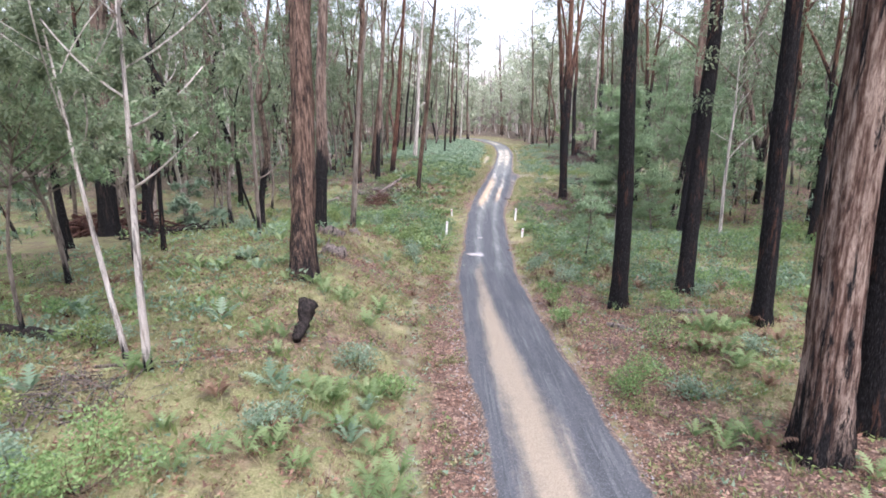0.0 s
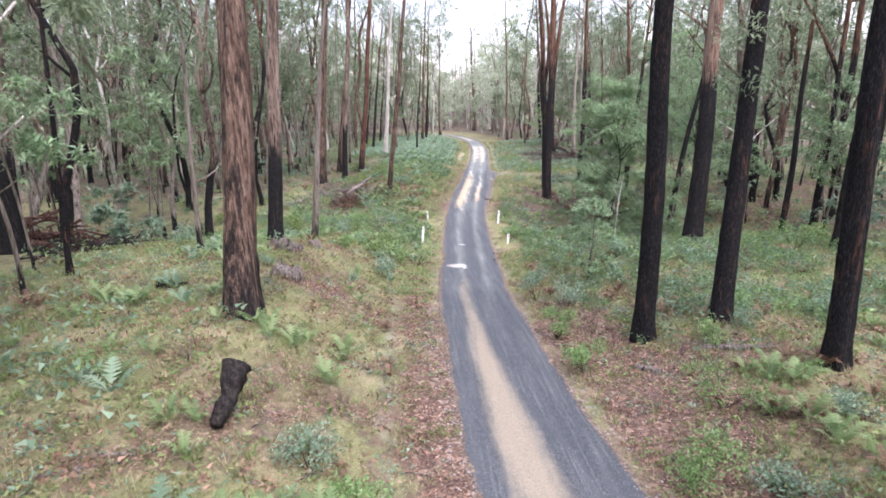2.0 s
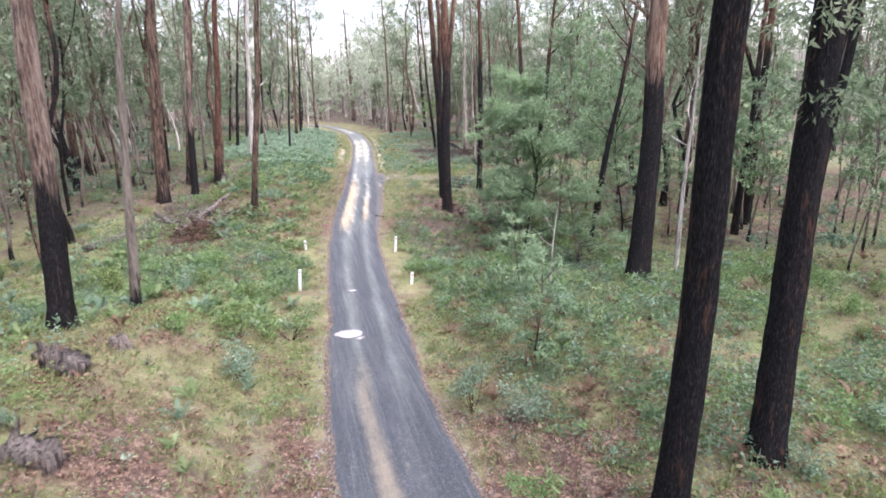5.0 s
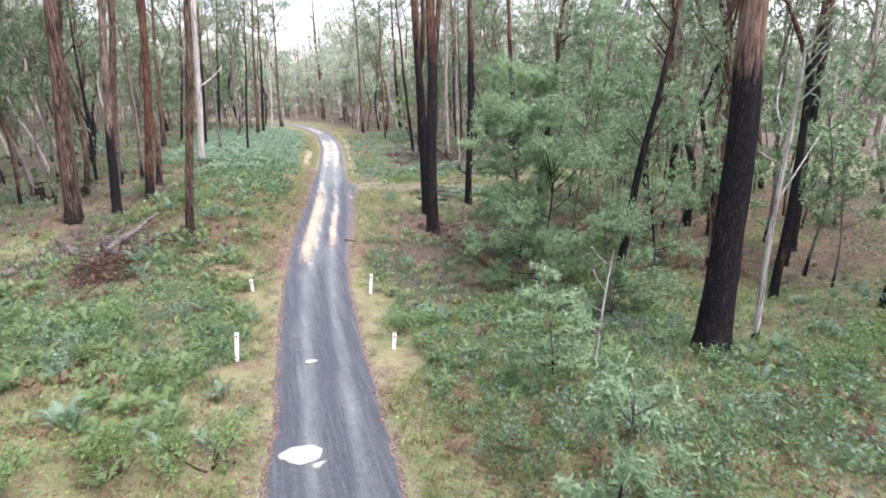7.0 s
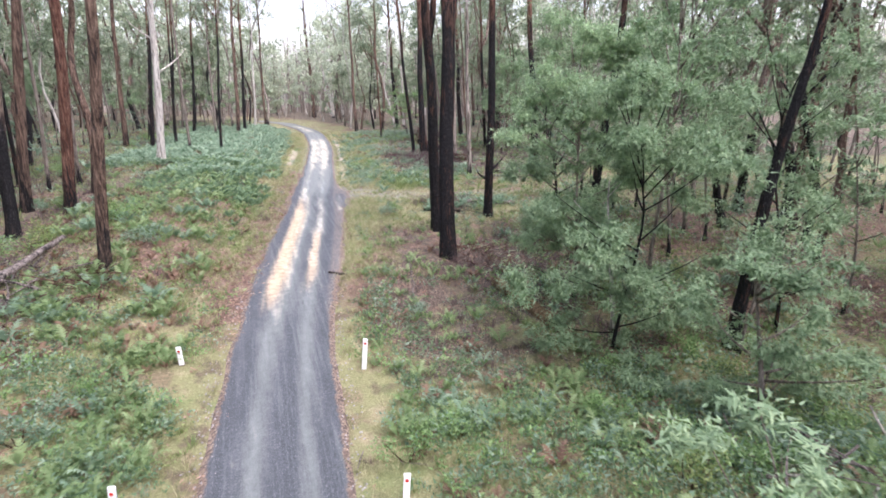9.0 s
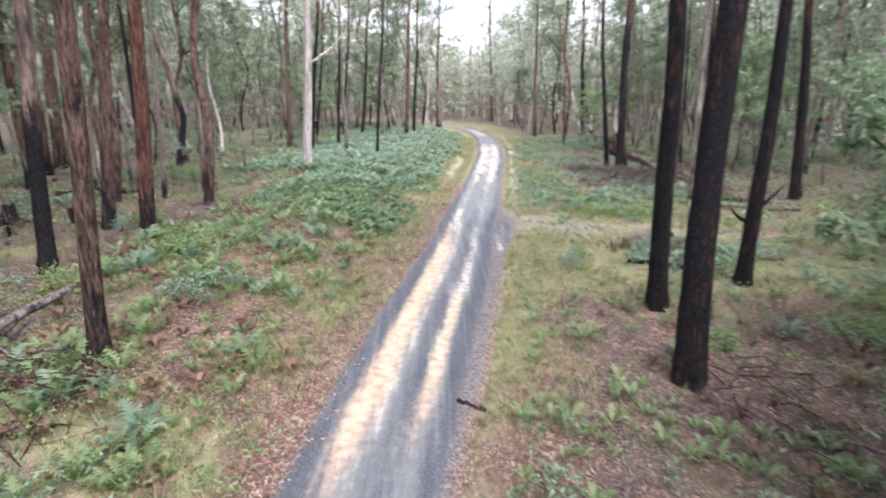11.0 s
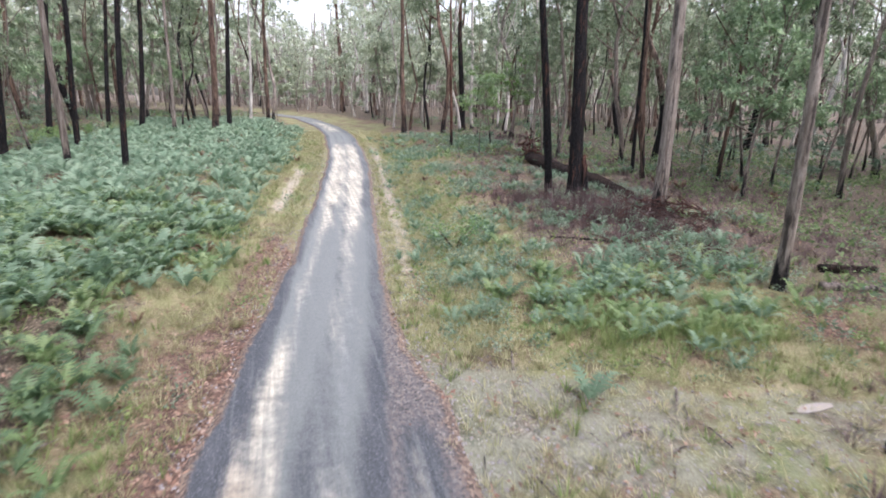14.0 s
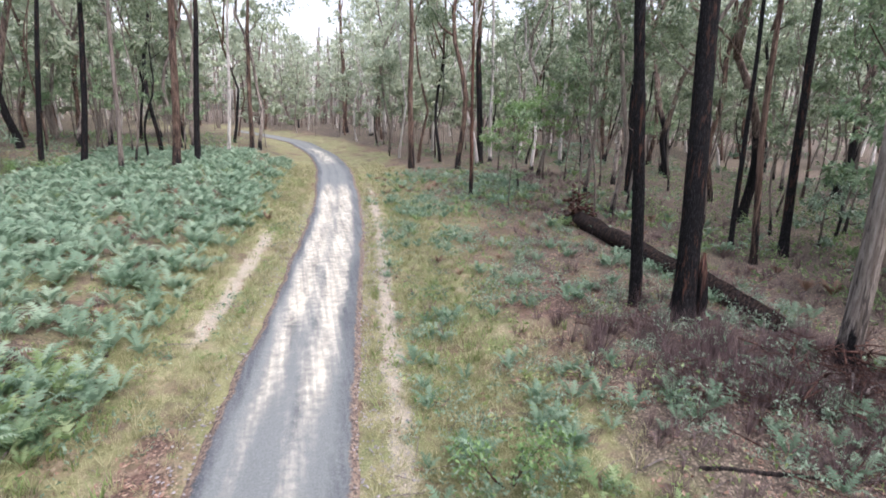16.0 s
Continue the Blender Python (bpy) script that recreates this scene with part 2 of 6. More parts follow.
def ground_material():
    """Forest floor: leaf litter, straw and moss, mixed by the masks of the terrain."""
    m, n, l = material("forest_floor")
    tc = n.new("ShaderNodeTexCoord")
    xyz = tc.outputs["Object"]
    litter_mask, grass_mask, gravel_mask, ash_shade_mask = (n.new("ShaderNodeAttribute") for _ in range(4))
    ash_shade_mask.attribute_name = "ash_shade"
    litter_mask.attribute_name, grass_mask.attribute_name, gravel_mask.attribute_name = "litter", "grass", "gravel"
    v = node(n, "ShaderNodeTexVoronoi", Scale=13.0)
    l.new(xyz, v.inputs["Vector"])
    cell = n.new("ShaderNodeSeparateColor")
    l.new(v.outputs["Color"], cell.inputs["Color"])
    fine = noise_at(n, l, xyz, 24.0, 5, 0.7)
    mid = noise_at(n, l, xyz, 2.2, 5, 0.6)
    wide = noise_at(n, l, xyz, 0.45, 4)
    litter = ramp(n, l, cell.outputs[0], [(0.0, (0.055, 0.036, 0.032)), (0.45, (0.128, 0.083, 0.06)), (0.8, (0.225, 0.15, 0.105)), (1.0, (0.4, 0.3, 0.225))])
    v2 = node(n, "ShaderNodeTexVoronoi", Scale=31.0)
    l.new(xyz, v2.inputs["Vector"])
    cell2 = n.new("ShaderNodeSeparateColor")
    l.new(v2.outputs["Color"], cell2.inputs["Color"])
    small = ramp(n, l, cell2.outputs[0], [(0.0, (0.035, 0.026, 0.022)), (0.5, (0.108, 0.07, 0.05)), (0.85, (0.22, 0.142, 0.095)), (1.0, (0.5, 0.37, 0.27))])
    litter = mix(n, l, grey_ramp(n, l, mid, 0.42, 0.58, 0.25, 0.9), litter, small)
    litter = mix(n, l, grey_ramp(n, l, fine, 0.45, 0.7, 0.0, 0.5), litter, (0.085, 0.062, 0.05))
    duff = ramp(n, l, fine, [(0.25, (0.075, 0.055, 0.035)), (0.5, (0.17, 0.135, 0.085)), (0.75, (0.32, 0.265, 0.17))])
    moss = ramp(n, l, fine, [(0.25, (0.085, 0.095, 0.037)), (0.5, (0.19, 0.192, 0.088)), (0.78, (0.36, 0.34, 0.19))])
    stones = mix(n, l, grey_ramp(n, l, mid, 0.42, 0.6), ramp(n, l, cell2.outputs[0], [(0.0, (0.092, 0.1, 0.076)), (0.6, (0.182, 0.194, 0.152)), (0.92, (0.275, 0.28, 0.225)), (1.0, (0.5, 0.49, 0.42))]), ramp(n, l, fine, [(0.3, (0.132, 0.137, 0.092)), (0.7, (0.275, 0.275, 0.2))]))
    blend_a = arith(n, l, "ADD", grass_mask.outputs["Fac"], arith(n, l, "MULTIPLY", arith(n, l, "SUBTRACT", mid, 0.5), 1.9))
    base = mix(n, l, grey_ramp(n, l, blend_a, 0.3, 0.65), duff, moss)
    patch = noise_at(n, l, xyz, 1.1, 5, 0.62)
    base = mix(n, l, grey_ramp(n, l, patch, 0.52, 0.66, 0.0, 0.8), base, ramp(n, l, fine, [(0.25, (0.13, 0.11, 0.065)), (0.5, (0.27, 0.235, 0.14)), (0.75, (0.46, 0.4, 0.27))]))
    base = mix(n, l, grey_ramp(n, l, patch, 0.46, 0.36, 0.0, 0.65), base, ramp(n, l, fine, [(0.3, (0.045, 0.034, 0.025)), (0.7, (0.13, 0.1, 0.07))]))
    leafy_spot = noise_at(n, l, xyz, 0.62, 6, 0.68)
    base = mix(n, l, grey_ramp(n, l, leafy_spot, 0.52, 0.62, 0.0, 0.6), base, litter)
    green_spot = noise_at(n, l, xyz, 0.85, 5, 0.6)
    base = mix(n, l, grey_ramp(n, l, green_spot, 0.54, 0.64, 0.0, 0.6), base, ramp(n, l, fine, [(0.25, (0.06, 0.09, 0.03)), (0.5, (0.14, 0.175, 0.068)), (0.78, (0.28, 0.3, 0.14))]))
    blend_b = arith(n, l, "ADD", litter_mask.outputs["Fac"], arith(n, l, "MULTIPLY", arith(n, l, "SUBTRACT", wide, 0.5), 1.3))
    base = mix(n, l, grey_ramp(n, l, blend_b, 0.36, 0.7), base, litter)
    # dark burnt litter colour, which also paints shade on the floor
    ash_shade = ramp(n, l, cell2.outputs[0], [(0.0, (0.036, 0.03, 0.025)), (0.5, (0.084, 0.066, 0.05)), (0.85, (0.155, 0.122, 0.09)), (1.0, (0.3, 0.245, 0.18))])
    blend_d = arith(n, l, "ADD", ash_shade_mask.outputs["Fac"], arith(n, l, "MULTIPLY", arith(n, l, "SUBTRACT", patch, 0.5), 1.8))
    base = mix(n, l, grey_ramp(n, l, blend_d, 0.35, 0.75, 0.0, 0.9), base, ash_shade)
    blend_c = arith(n, l, "ADD", gravel_mask.outputs["Fac"], arith(n, l, "MULTIPLY", arith(n, l, "SUBTRACT", mid, 0.5), 0.8))
    base = mix(n, l, grey_ramp(n, l, blend_c, 0.4, 0.75), base, stones)
    sand_mask = n.new("ShaderNodeAttribute")
    sand_mask.attribute_name = "sand"
    blend_e = arith(n, l, "ADD", sand_mask.outputs["Fac"], arith(n, l, "ADD", arith(n, l, "MULTIPLY", arith(n, l, "SUBTRACT", mid, 0.5), 1.0), arith(n, l, "MULTIPLY", arith(n, l, "SUBTRACT", fine, 0.5), 0.5)))
    base = mix(n, l, grey_ramp(n, l, blend_e, 0.42, 0.72), base, ramp(n, l, fine, [(0.25, (0.17, 0.15, 0.11)), (0.5, (0.33, 0.295, 0.22)), (0.75, (0.48, 0.435, 0.33))]))
    finish(n, l, base, 0.92, fine, 0.8, 0.05, spec=0.15)
    return m


def road_material():
    """Dark wet gravel with pale sand on the crown, orange clay in the ruts and cream sand further on."""
    m, n, l = material("wet_gravel_road")
    tc = n.new("ShaderNodeTexCoord")
    xyz = tc.outputs["Object"]
    along = noise_at(n, l, stretched(n, l, (3.0, 0.3, 1)), 1.0, 5, 0.6)
    fine = noise_at(n, l, xyz, 26.0, 6, 0.8)
    mid = noise_at(n, l, xyz, 5.0, 5, 0.65)
    streak = noise_at(n, l, stretched(n, l, (11.0, 0.35, 1)), 1.0, 5, 0.65)
    masks = {}
    for key in ("sand", "clay", "cream", "leafy", "pool", "track"):
        a = n.new("ShaderNodeAttribute")
        a.attribute_name = key
        rag = arith(n, l, "ADD", arith(n, l, "MULTIPLY", arith(n, l, "SUBTRACT", mid, 0.5), 0.45), arith(n, l, "MULTIPLY", arith(n, l, "SUBTRACT", along, 0.5), 0.9))
        masks[key] = grey_ramp(n, l, arith(n, l, "ADD", a.outputs["Fac"], rag), 0.12, 0.9)
    gravel = ramp(n, l, fine, [(0.25, (0.017, 0.0195, 0.021)), (0.5, (0.046, 0.053, 0.056)), (0.64, (0.082, 0.092, 0.096)), (0.76, (0.22, 0.235, 0.24))])
    gravel = mix(n, l, grey_ramp(n, l, along, 0.42, 0.66, 0.0, 0.65), gravel, ramp(n, l, fine, [(0.3, (0.043, 0.048, 0.051)), (0.7, (0.108, 0.117, 0.12))]))
    gravel = mix(n, l, grey_ramp(n, l, streak, 0.5, 0.66, 0.0, 0.6), gravel, ramp(n, l, fine, [(0.3, (0.064, 0.074, 0.072)), (0.7, (0.156, 0.174, 0.166))]))
    chip = node(n, "ShaderNodeTexVoronoi", Scale=58.0)
    l.new(xyz, chip.inputs["Vector"])
    chips = n.new("ShaderNodeSeparateColor")
    l.new(chip.outputs["Color"], chips.inputs["Color"])
    gravel = mix(n, l, grey_ramp(n, l, chips.outputs[0], 0.88, 0.98, 0.0, 0.5), gravel, (0.2, 0.203, 0.21))
    base = mix(n, l, masks["track"], gravel, ramp(n, l, fine, [(0.3, (0.098, 0.11, 0.1)), (0.7, (0.187, 0.204, 0.187))]))
    flake = node(n, "ShaderNodeTexVoronoi", Scale=26.0)
    l.new(xyz, flake.inputs["Vector"])
    flakes = n.new("ShaderNodeSeparateColor")
    l.new(flake.outputs["Color"], flakes.inputs["Color"])
    leafy = ramp(n, l, arith(n, l, "ADD", arith(n, l, "MULTIPLY", flakes.outputs[0], 0.6), arith(n, l, "MULTIPLY", fine, 0.4)), [(0.2, (0.045, 0.044, 0.041)), (0.45, (0.1, 0.097, 0.09)), (0.65, (0.15, 0.122, 0.1)), (0.85, (0.2, 0.19, 0.175))])
    base = mix(n, l, masks["leafy"], base, leafy)
    base = mix(n, l, masks["sand"], base, ramp(n, l, fine, [(0.3, (0.16, 0.138, 0.098)), (0.7, (0.32, 0.28, 0.2))]))
    washed = arith(n, l, "MULTIPLY", masks["cream"], grey_ramp(n, l, streak, 0.4, 0.6, 1.0, 0.62))
    base = mix(n, l, washed, base, ramp(n, l, arith(n, l, "ADD", arith(n, l, "MULTIPLY", along, 0.5), arith(n, l, "MULTIPLY", mid, 0.5)), [(0.36, (0.17, 0.163, 0.128)), (0.47, (0.34, 0.322, 0.245)), (0.6, (0.53, 0.5, 0.38))]))
    base = mix(n, l, masks["clay"], base, ramp(n, l, mid, [(0.3, (0.28, 0.205, 0.12)), (0.5, (0.39, 0.305, 0.195)), (0.7, (0.44, 0.365, 0.245))]))
    verge = n.new("ShaderNodeAttribute")
    verge.attribute_name = "verge"
    worn = grey_ramp(n, l, arith(n, l, "ADD", verge.outputs["Fac"], arith(n, l, "ADD", arith(n, l, "SUBTRACT", mid, 0.5), arith(n, l, "MULTIPLY", arith(n, l, "SUBTRACT", fine, 0.5), 0.7))), 0.4, 0.7)
    base = mix(n, l, worn, base, ramp(n, l, flakes.outputs[0], [(0.1, (0.05, 0.04, 0.032)), (0.5, (0.14, 0.1, 0.072)), (0.8, (0.18, 0.135, 0.095)), (1.0, (0.25, 0.2, 0.145))]))
    wet = grey_ramp(n, l, masks["pool"], 0.0, 1.0, 0.8, 0.2)
    finish(n, l, base, wet, fine, 0.5, 0.03, spec=0.35)
    return m


def water_material():
    m, n, l = material("muddy_water")
    tc = n.new("ShaderNodeTexCoord")
    finish(n, l, (0.34, 0.31, 0.27), 0.04, noise_at(n, l, tc.outputs["Object"], 3.0, 2), 0.03, 0.01, spec=1.0)
    return m


def plain(name, lo, hi, rough, scale=30.0, spec=0.4):
    m, n, l = material(name)
    tc = n.new("ShaderNodeTexCoord")
    f = noise_at(n, l, tc.outputs["Object"], scale, 4)
    finish(n, l, ramp(n, l, f, [(0.3, lo), (0.7, hi)]), rough, f, 0.2, 0.005, spec=spec)
    return m


POST_WHITE = plain("white_painted_post", (0.8, 0.8, 0.78), (0.9, 0.9, 0.88), 0.5)
POST_RED = plain("red_reflector", (0.45, 0.03, 0.02), (0.6, 0.05, 0.03), 0.25)
ROCK = plain("grey_rock", (0.16, 0.15, 0.14), (0.34, 0.32, 0.3), 0.85, 9.0)
GROUND, ROAD, WATER = ground_material(), road_material(), water_material()


# ---- terrain ----
def table(pairs, step=0.5, blur=3.0):
    """A smooth function through (y, value) pairs."""
    ys = np.arange(-80, 420, step)
    v = np.interp(ys, [p[0] for p in pairs], [p[1] for p in pairs])
    k = np.exp(-0.5 * (np.arange(-20, 21) * step / blur) ** 2)
    v = np.convolve(np.pad(v, 20, mode="edge"), k / k.sum(), mode="valid")
    return lambda y: np.interp(y, ys, v)


ROAD_Z = table([(-60, -0.1), (14, -0.1), (20, -0.25), (25, -0.55), (29, -0.9), (35, -0.95), (39, -0.65), (45, -0.1), (50, 0.15), (60, 0.3), (70, 0.6), (83, 1.0), (100, 1.5), (130, 2.2), (400, 4)], blur=1.2)
LEFT_Z = table([(-60, 1.3), (14, 1.45), (18, 1.55), (27, 1.75), (30, 1.35), (33, 0.75), (40, 0.45), (46, 0.7), (50, 1.1), (54, 1.15), (60, 1.05), (67, 1.15), (76, 1.1), (83, 0.9), (97, 1.0), (400, 1.0)], blur=1.2)
RIGHT_Z = table([(-60, 0.5), (21, 0.5), (28.5, 0.95), (33, -0.15), (46, -0.3), (61, -0.1), (70, 0.6), (90, 0.4), (400, 0.4)], blur=1.2)
ROAD_X = table([(-60, 4.5), (0, 3.0), (9, 2.5), (12, 2.4), (15, 2.12), (21, 2.1), (25, 2.15), (30, 2.6), (34, 2.84), (40, 3.22), (46, 4.18), (49, 4.68), (54, 5.48), (60, 6.18), (65, 6.9), (69, 7.5), (73, 7.95), (78, 8.6), (86, 9.6), (94, 10.2), (104, 10.8), (115, 10.5), (130, 8.5), (145, 4), (160, -2), (175, -12), (400, -180)], blur=1.5)


def value_noise(x, y, seed=0):
    xi, yi = np.floor(x).astype(np.int64), np.floor(y).astype(np.int64)
    fx, fy = x - xi, y - yi
    fx, fy = fx * fx * (3 - 2 * fx), fy * fy * (3 - 2 * fy)

    def lattice(a, b):
        h = (a * 374761393 + b * 668265263 + seed * 144665) & 0x7FFFFFFF
        h = ((h ^ (h >> 13)) * 1274126177) & 0x7FFFFFFF
        return ((h ^ (h >> 16)) & 0xFFFF) / 65535.0

    low = lattice(xi, yi) * (1 - fx) + lattice(xi + 1, yi) * fx
    high = lattice(xi, yi + 1) * (1 - fx) + lattice(xi + 1, yi + 1) * fx
    return low * (1 - fy) + high * fy - 0.5


def smooth(a, b, v):
    s = np.clip((v - a) / (b - a), 0, 1)
    return s * s * (3 - 2 * s)


def ground_z(x, y, rough=True):
    x, y = np.asarray(x, float), np.asarray(y, float)
    d = x - ROAD_X(y)
    s = smooth(0, 4.5, np.abs(d) - 2.2)
    z = ROAD_Z(y) + s * np.where(d < 0, LEFT_Z(y), RIGHT_Z(y))
    if rough:
        off = smooth(1.2, 3.5, np.abs(d))
        z = z + off * (0.16 * value_noise(x / 2.3, y / 2.3, 1) + 0.10 * value_noise(x / 0.8, y / 0.8, 2)) + smooth(25, 70, np.abs(d)) * 2.2 * value_noise(x / 38, y / 38, 3)
    return z - 0.45 * np.exp(-(((x - 12.3) / 1.5) ** 2 + ((y - 44.2) / 1.4) ** 2))


def zat(x, y):
    return float(ground_z(x, y))


def link(name, verts, faces, mat, parent=None, flat=False, label=""):
    me = bpy.data.meshes.new(name)
    me.from_pydata(np.asarray(verts, float), [], faces if isinstance(faces, list) else np.asarray(faces))
    me.materials.append(mat)
    if not flat:
        me.polygons.foreach_set("use_smooth", np.ones(len(me.polygons), bool))
    ob = new(name, me)
    if parent is not None:
        ob.parent = parent
    if label:
        ob["label"] = label
    return ob


def thing(name, at, label, category, group="", turn=0.0, kind=""):
    e = new(name)
    e.empty_display_size = 0.2
    e.matrix_basis = pose(*at, 0, 0, turn)
    return tagged(e, label, category, group, kind)


def grow(start, stop, fine, far, rate=1.18):
    """Grid lines: even between start and stop, then ever wider out to far."""
    inner = list(np.arange(start, stop, fine))
    step, v, after = fine, stop, []
    while v < far[1]:
        after.append(v)
        step *= rate
        v += step
    step, v, before = fine, start, []
    while v > far[0]:
        step *= rate
        v -= step
        before.append(v)
    return np.array(before[::-1] + inner + after)


def grid_faces(nx, ny):
    i = np.arange(nx * ny).reshape(ny, nx)
    return np.stack([i[:-1, :-1], i[:-1, 1:], i[1:, 1:], i[1:, :-1]], -1).reshape(-1, 4)


def box_mask(v, a, b, edge):
    return smooth(a - edge, a + edge, v) * (1 - smooth(b - edge, b + edge, v))


def litter_at(x, y):
    d = x - ROAD_X(y)
    m = 0.30 - 0.22 * smooth(7, 12, -d) * smooth(30, 36, y) - 0.12 * smooth(12, 18, np.abs(d))
    m = m + (0.5 * box_mask(d, 1.5, 4.0, 0.5) + 0.25 * smooth(3.5, 4.5, d)) * (1 - smooth(19, 25, y))
    m = m - 0.3 * box_mask(y, 26, 41, 2) * box_mask(np.abs(d), 1.5, 12, 0.5)
    m = m + 0.3 * box_mask(d, -6.5, -1.8, 0.6) * box_mask(y, 19, 30, 2)
    m = m + 0.5 * box_mask(d, -2.4, -1.3, 0.2) * (1 - smooth(20, 27, y))
    m = m + 0.45 * box_mask(d, -2.3, -1.3, 0.2) * smooth(36, 44, y) * (1 - smooth(66, 74, y))
    m = m + 0.55 * smooth(1.8, 3.2, d) * box_mask(y, 36, 51, 2.5) + 0.2 * smooth(4.0, 6.5, d) * smooth(64, 68, y)
    m = m + 0.4 * smooth(3.5, 6.0, -d) * box_mask(y, 38, 62, 3) + 0.22 * box_mask(d, -5, -1.3, 0.5) * box_mask(y, 43, 57, 2) + 0.06 * box_mask(d, -5, -1.3, 0.5) * box_mask(y, 57, 72, 2)
    return m + 0.5 * value_noise(x / 3.1, y / 3.1, 7)


def grass_at(x, y):
    d = x - ROAD_X(y)
    m = 0.52 + 0.25 * smooth(6, 11, np.abs(d))
    m = m + 0.45 * box_mask(np.abs(d), 1.3, 4.6, 0.6) * smooth(40, 52, y) + 0.3 * smooth(2.6, 3.4, -d) * (1 - smooth(30, 36, y))
    m = m + 0.4 * box_mask(y, 50, 66, 2) * box_mask(d, 1.2, 10, 1) + 0.3 * box_mask(y, 24, 41, 2) * box_mask(np.abs(d), 1.5, 12, 0.5)
    return m + 0.5 * value_noise(x / 4.3, y / 4.3, 8)


def ash_shade_at(x, y):
    d = x - ROAD_X(y)
    # dark burnt litter, and shade painted in round the brush and under gums
    m = 0.74 * smooth(4.2, 7.0, d) * smooth(63, 66, y) + 0.8 * np.exp(-(((x - 12.6) / 2.5) ** 2 + ((y - 43.9) / 2.4) ** 2)) + 0.8 * np.exp(-(((x - 17) / 2.6) ** 2 + ((y - 69) / 2.2) ** 2))
    m = m + 0.6 * np.exp(-(((x + 5) / 2.6) ** 2 + ((y - 42) / 3) ** 2)) + 0.8 * np.exp(-(((x - 13.8) / 2.6) ** 2 + ((y - 54.6) / 2.0) ** 2)) + 0.5 * np.exp(-(((x - 19.5) / 3.5) ** 2 + ((y - 62.8) / 1.6) ** 2))
    m = m + 0.72 * box_mask(-d, 3.4, 12, 1.0) * box_mask(y, 42, 63, 3) * (1 - 0.55 * box_mask(-d, 2, 8.5, 1.5) * box_mask(y, 40, 56, 2)) + 0.62 * box_mask(d, 2.8, 11, 1.0) * box_mask(y, 37, 52, 2)
    # floor between forest trunks and under the bracken: shade put into the colour
    m = m + 0.4 * smooth(11, 15, np.abs(d)) + 0.35 * smooth(8, 11, -d) * smooth(44, 50, y) + 0.5 * box_mask(d, -11, -3.8, 0.6) * smooth(57, 60, y)
    return m + 0.35 * value_noise(x / 2.7, y / 2.7, 17)


def side_track(x, y):
    """A stony track that fans out from the road and runs off to the east."""
    d = x - ROAD_X(y)
    mid = np.interp(x, [6, 9, 12, 15, 18, 34], [59.9, 59.9, 59.1, 58.4, 58.0, 55.5])
    half = np.interp(x, [6, 9, 12, 15, 18, 34], [2.9, 2.6, 1.6, 1.1, 0.8, 0.9])
    return (1 - smooth(0.55, 1.3, np.abs(y - mid) / half + 0.5 * value_noise(x / 1.3, y / 1.3, 19))) * smooth(0.6, 1.6, d)


def attribute(ob, name, values):
    a = ob.data.attributes.new(name, "FLOAT", "POINT")
    a.data.foreach_set("value", np.asarray(values, np.float32).ravel())


gx, gy = grow(-12, 22, 0.32, (-520, 520)), grow(5, 104, 0.32, (-420, 900))
X, Y = np.meshgrid(gx, gy)
D = X - ROAD_X(Y)
Z = ground_z(X, Y) - 0.1 * (1 - smooth(1.1, 1.5, np.abs(D))) - 0.1 * box_mask(D, 0.5, 1.95, 0.3) * box_mask(Y, 44, 61, 4)
ground = link("ground", np.stack([X, Y, Z], -1).reshape(-1, 3), grid_faces(len(gx), len(gy)), GROUND)
tagged(ground, "forest floor of leaf litter, moss and straw-coloured grass", "ground", kind="structure")
attribute(ground, "litter", litter_at(X, Y))
attribute(ground, "grass", grass_at(X, Y))
attribute(ground, "ash_shade", ash_shade_at(X, Y))
sandy = 1.1 * box_mask(D, -2.8, -2.15, 0.25) * box_mask(Y, 73, 85, 2.0) + 1.0 * box_mask(D, 1.85, 2.3, 0.2) * box_mask(Y, 66, 97, 3) + 0.5 * box_mask(D, 1.0, 2.0, 0.2) * box_mask(Y, 61, 92, 2) + 0.55 * box_mask(D, -3.1, -2.5, 0.2) * (1 - smooth(22, 28, Y))
attribute(ground, "gravel", np.maximum(side_track(X, Y) * (0.56 + 0.1 * (1 - smooth(3.5, 7, D))), np.where(Y > 50, 0.5, 1.0) * sandy))
attribute(ground, "sand", 0.68 * sandy * (Y > 50))

# the forest road
ry = np.concatenate([np.arange(-30, 4, 1.0), np.arange(4, 110, 0.22), np.arange(110, 200, 1.2)])
ru = np.linspace(-1, 1, 41)
U, V = np.meshgrid(ru, ry)
wide_right = 0.32 * box_mask(V, 45, 63, 3.0) + 0.5 * box_mask(V, 55.5, 61.5, 1.2) - 0.1 * smooth(64, 68, V)
half_l = 1.4 + 0.18 * box_mask(V, 43, 55, 2.0) - 0.2 * smooth(62, 69, V) + 0.15 * smooth(92, 98, V) + 0.16 * value_noise(V / 1.7, V * 0 + 3.3, 11) + 0.12 * value_noise(V / 0.5, V * 0 + 7.7, 12)
half_r = 1.44 + wide_right + 0.16 * value_noise(V / 1.9, V * 0 + 13.3, 13) + 0.12 * value_noise(V / 0.5, V * 0 + 17.7, 14)
W = np.where(U < 0, U * half_l, U * half_r)
slope = np.gradient(ROAD_X(ry), ry)[:, None]
RX, RY = ROAD_X(V) + W / np.sqrt(1 + slope**2), V - W * slope / np.sqrt(1 + slope**2)
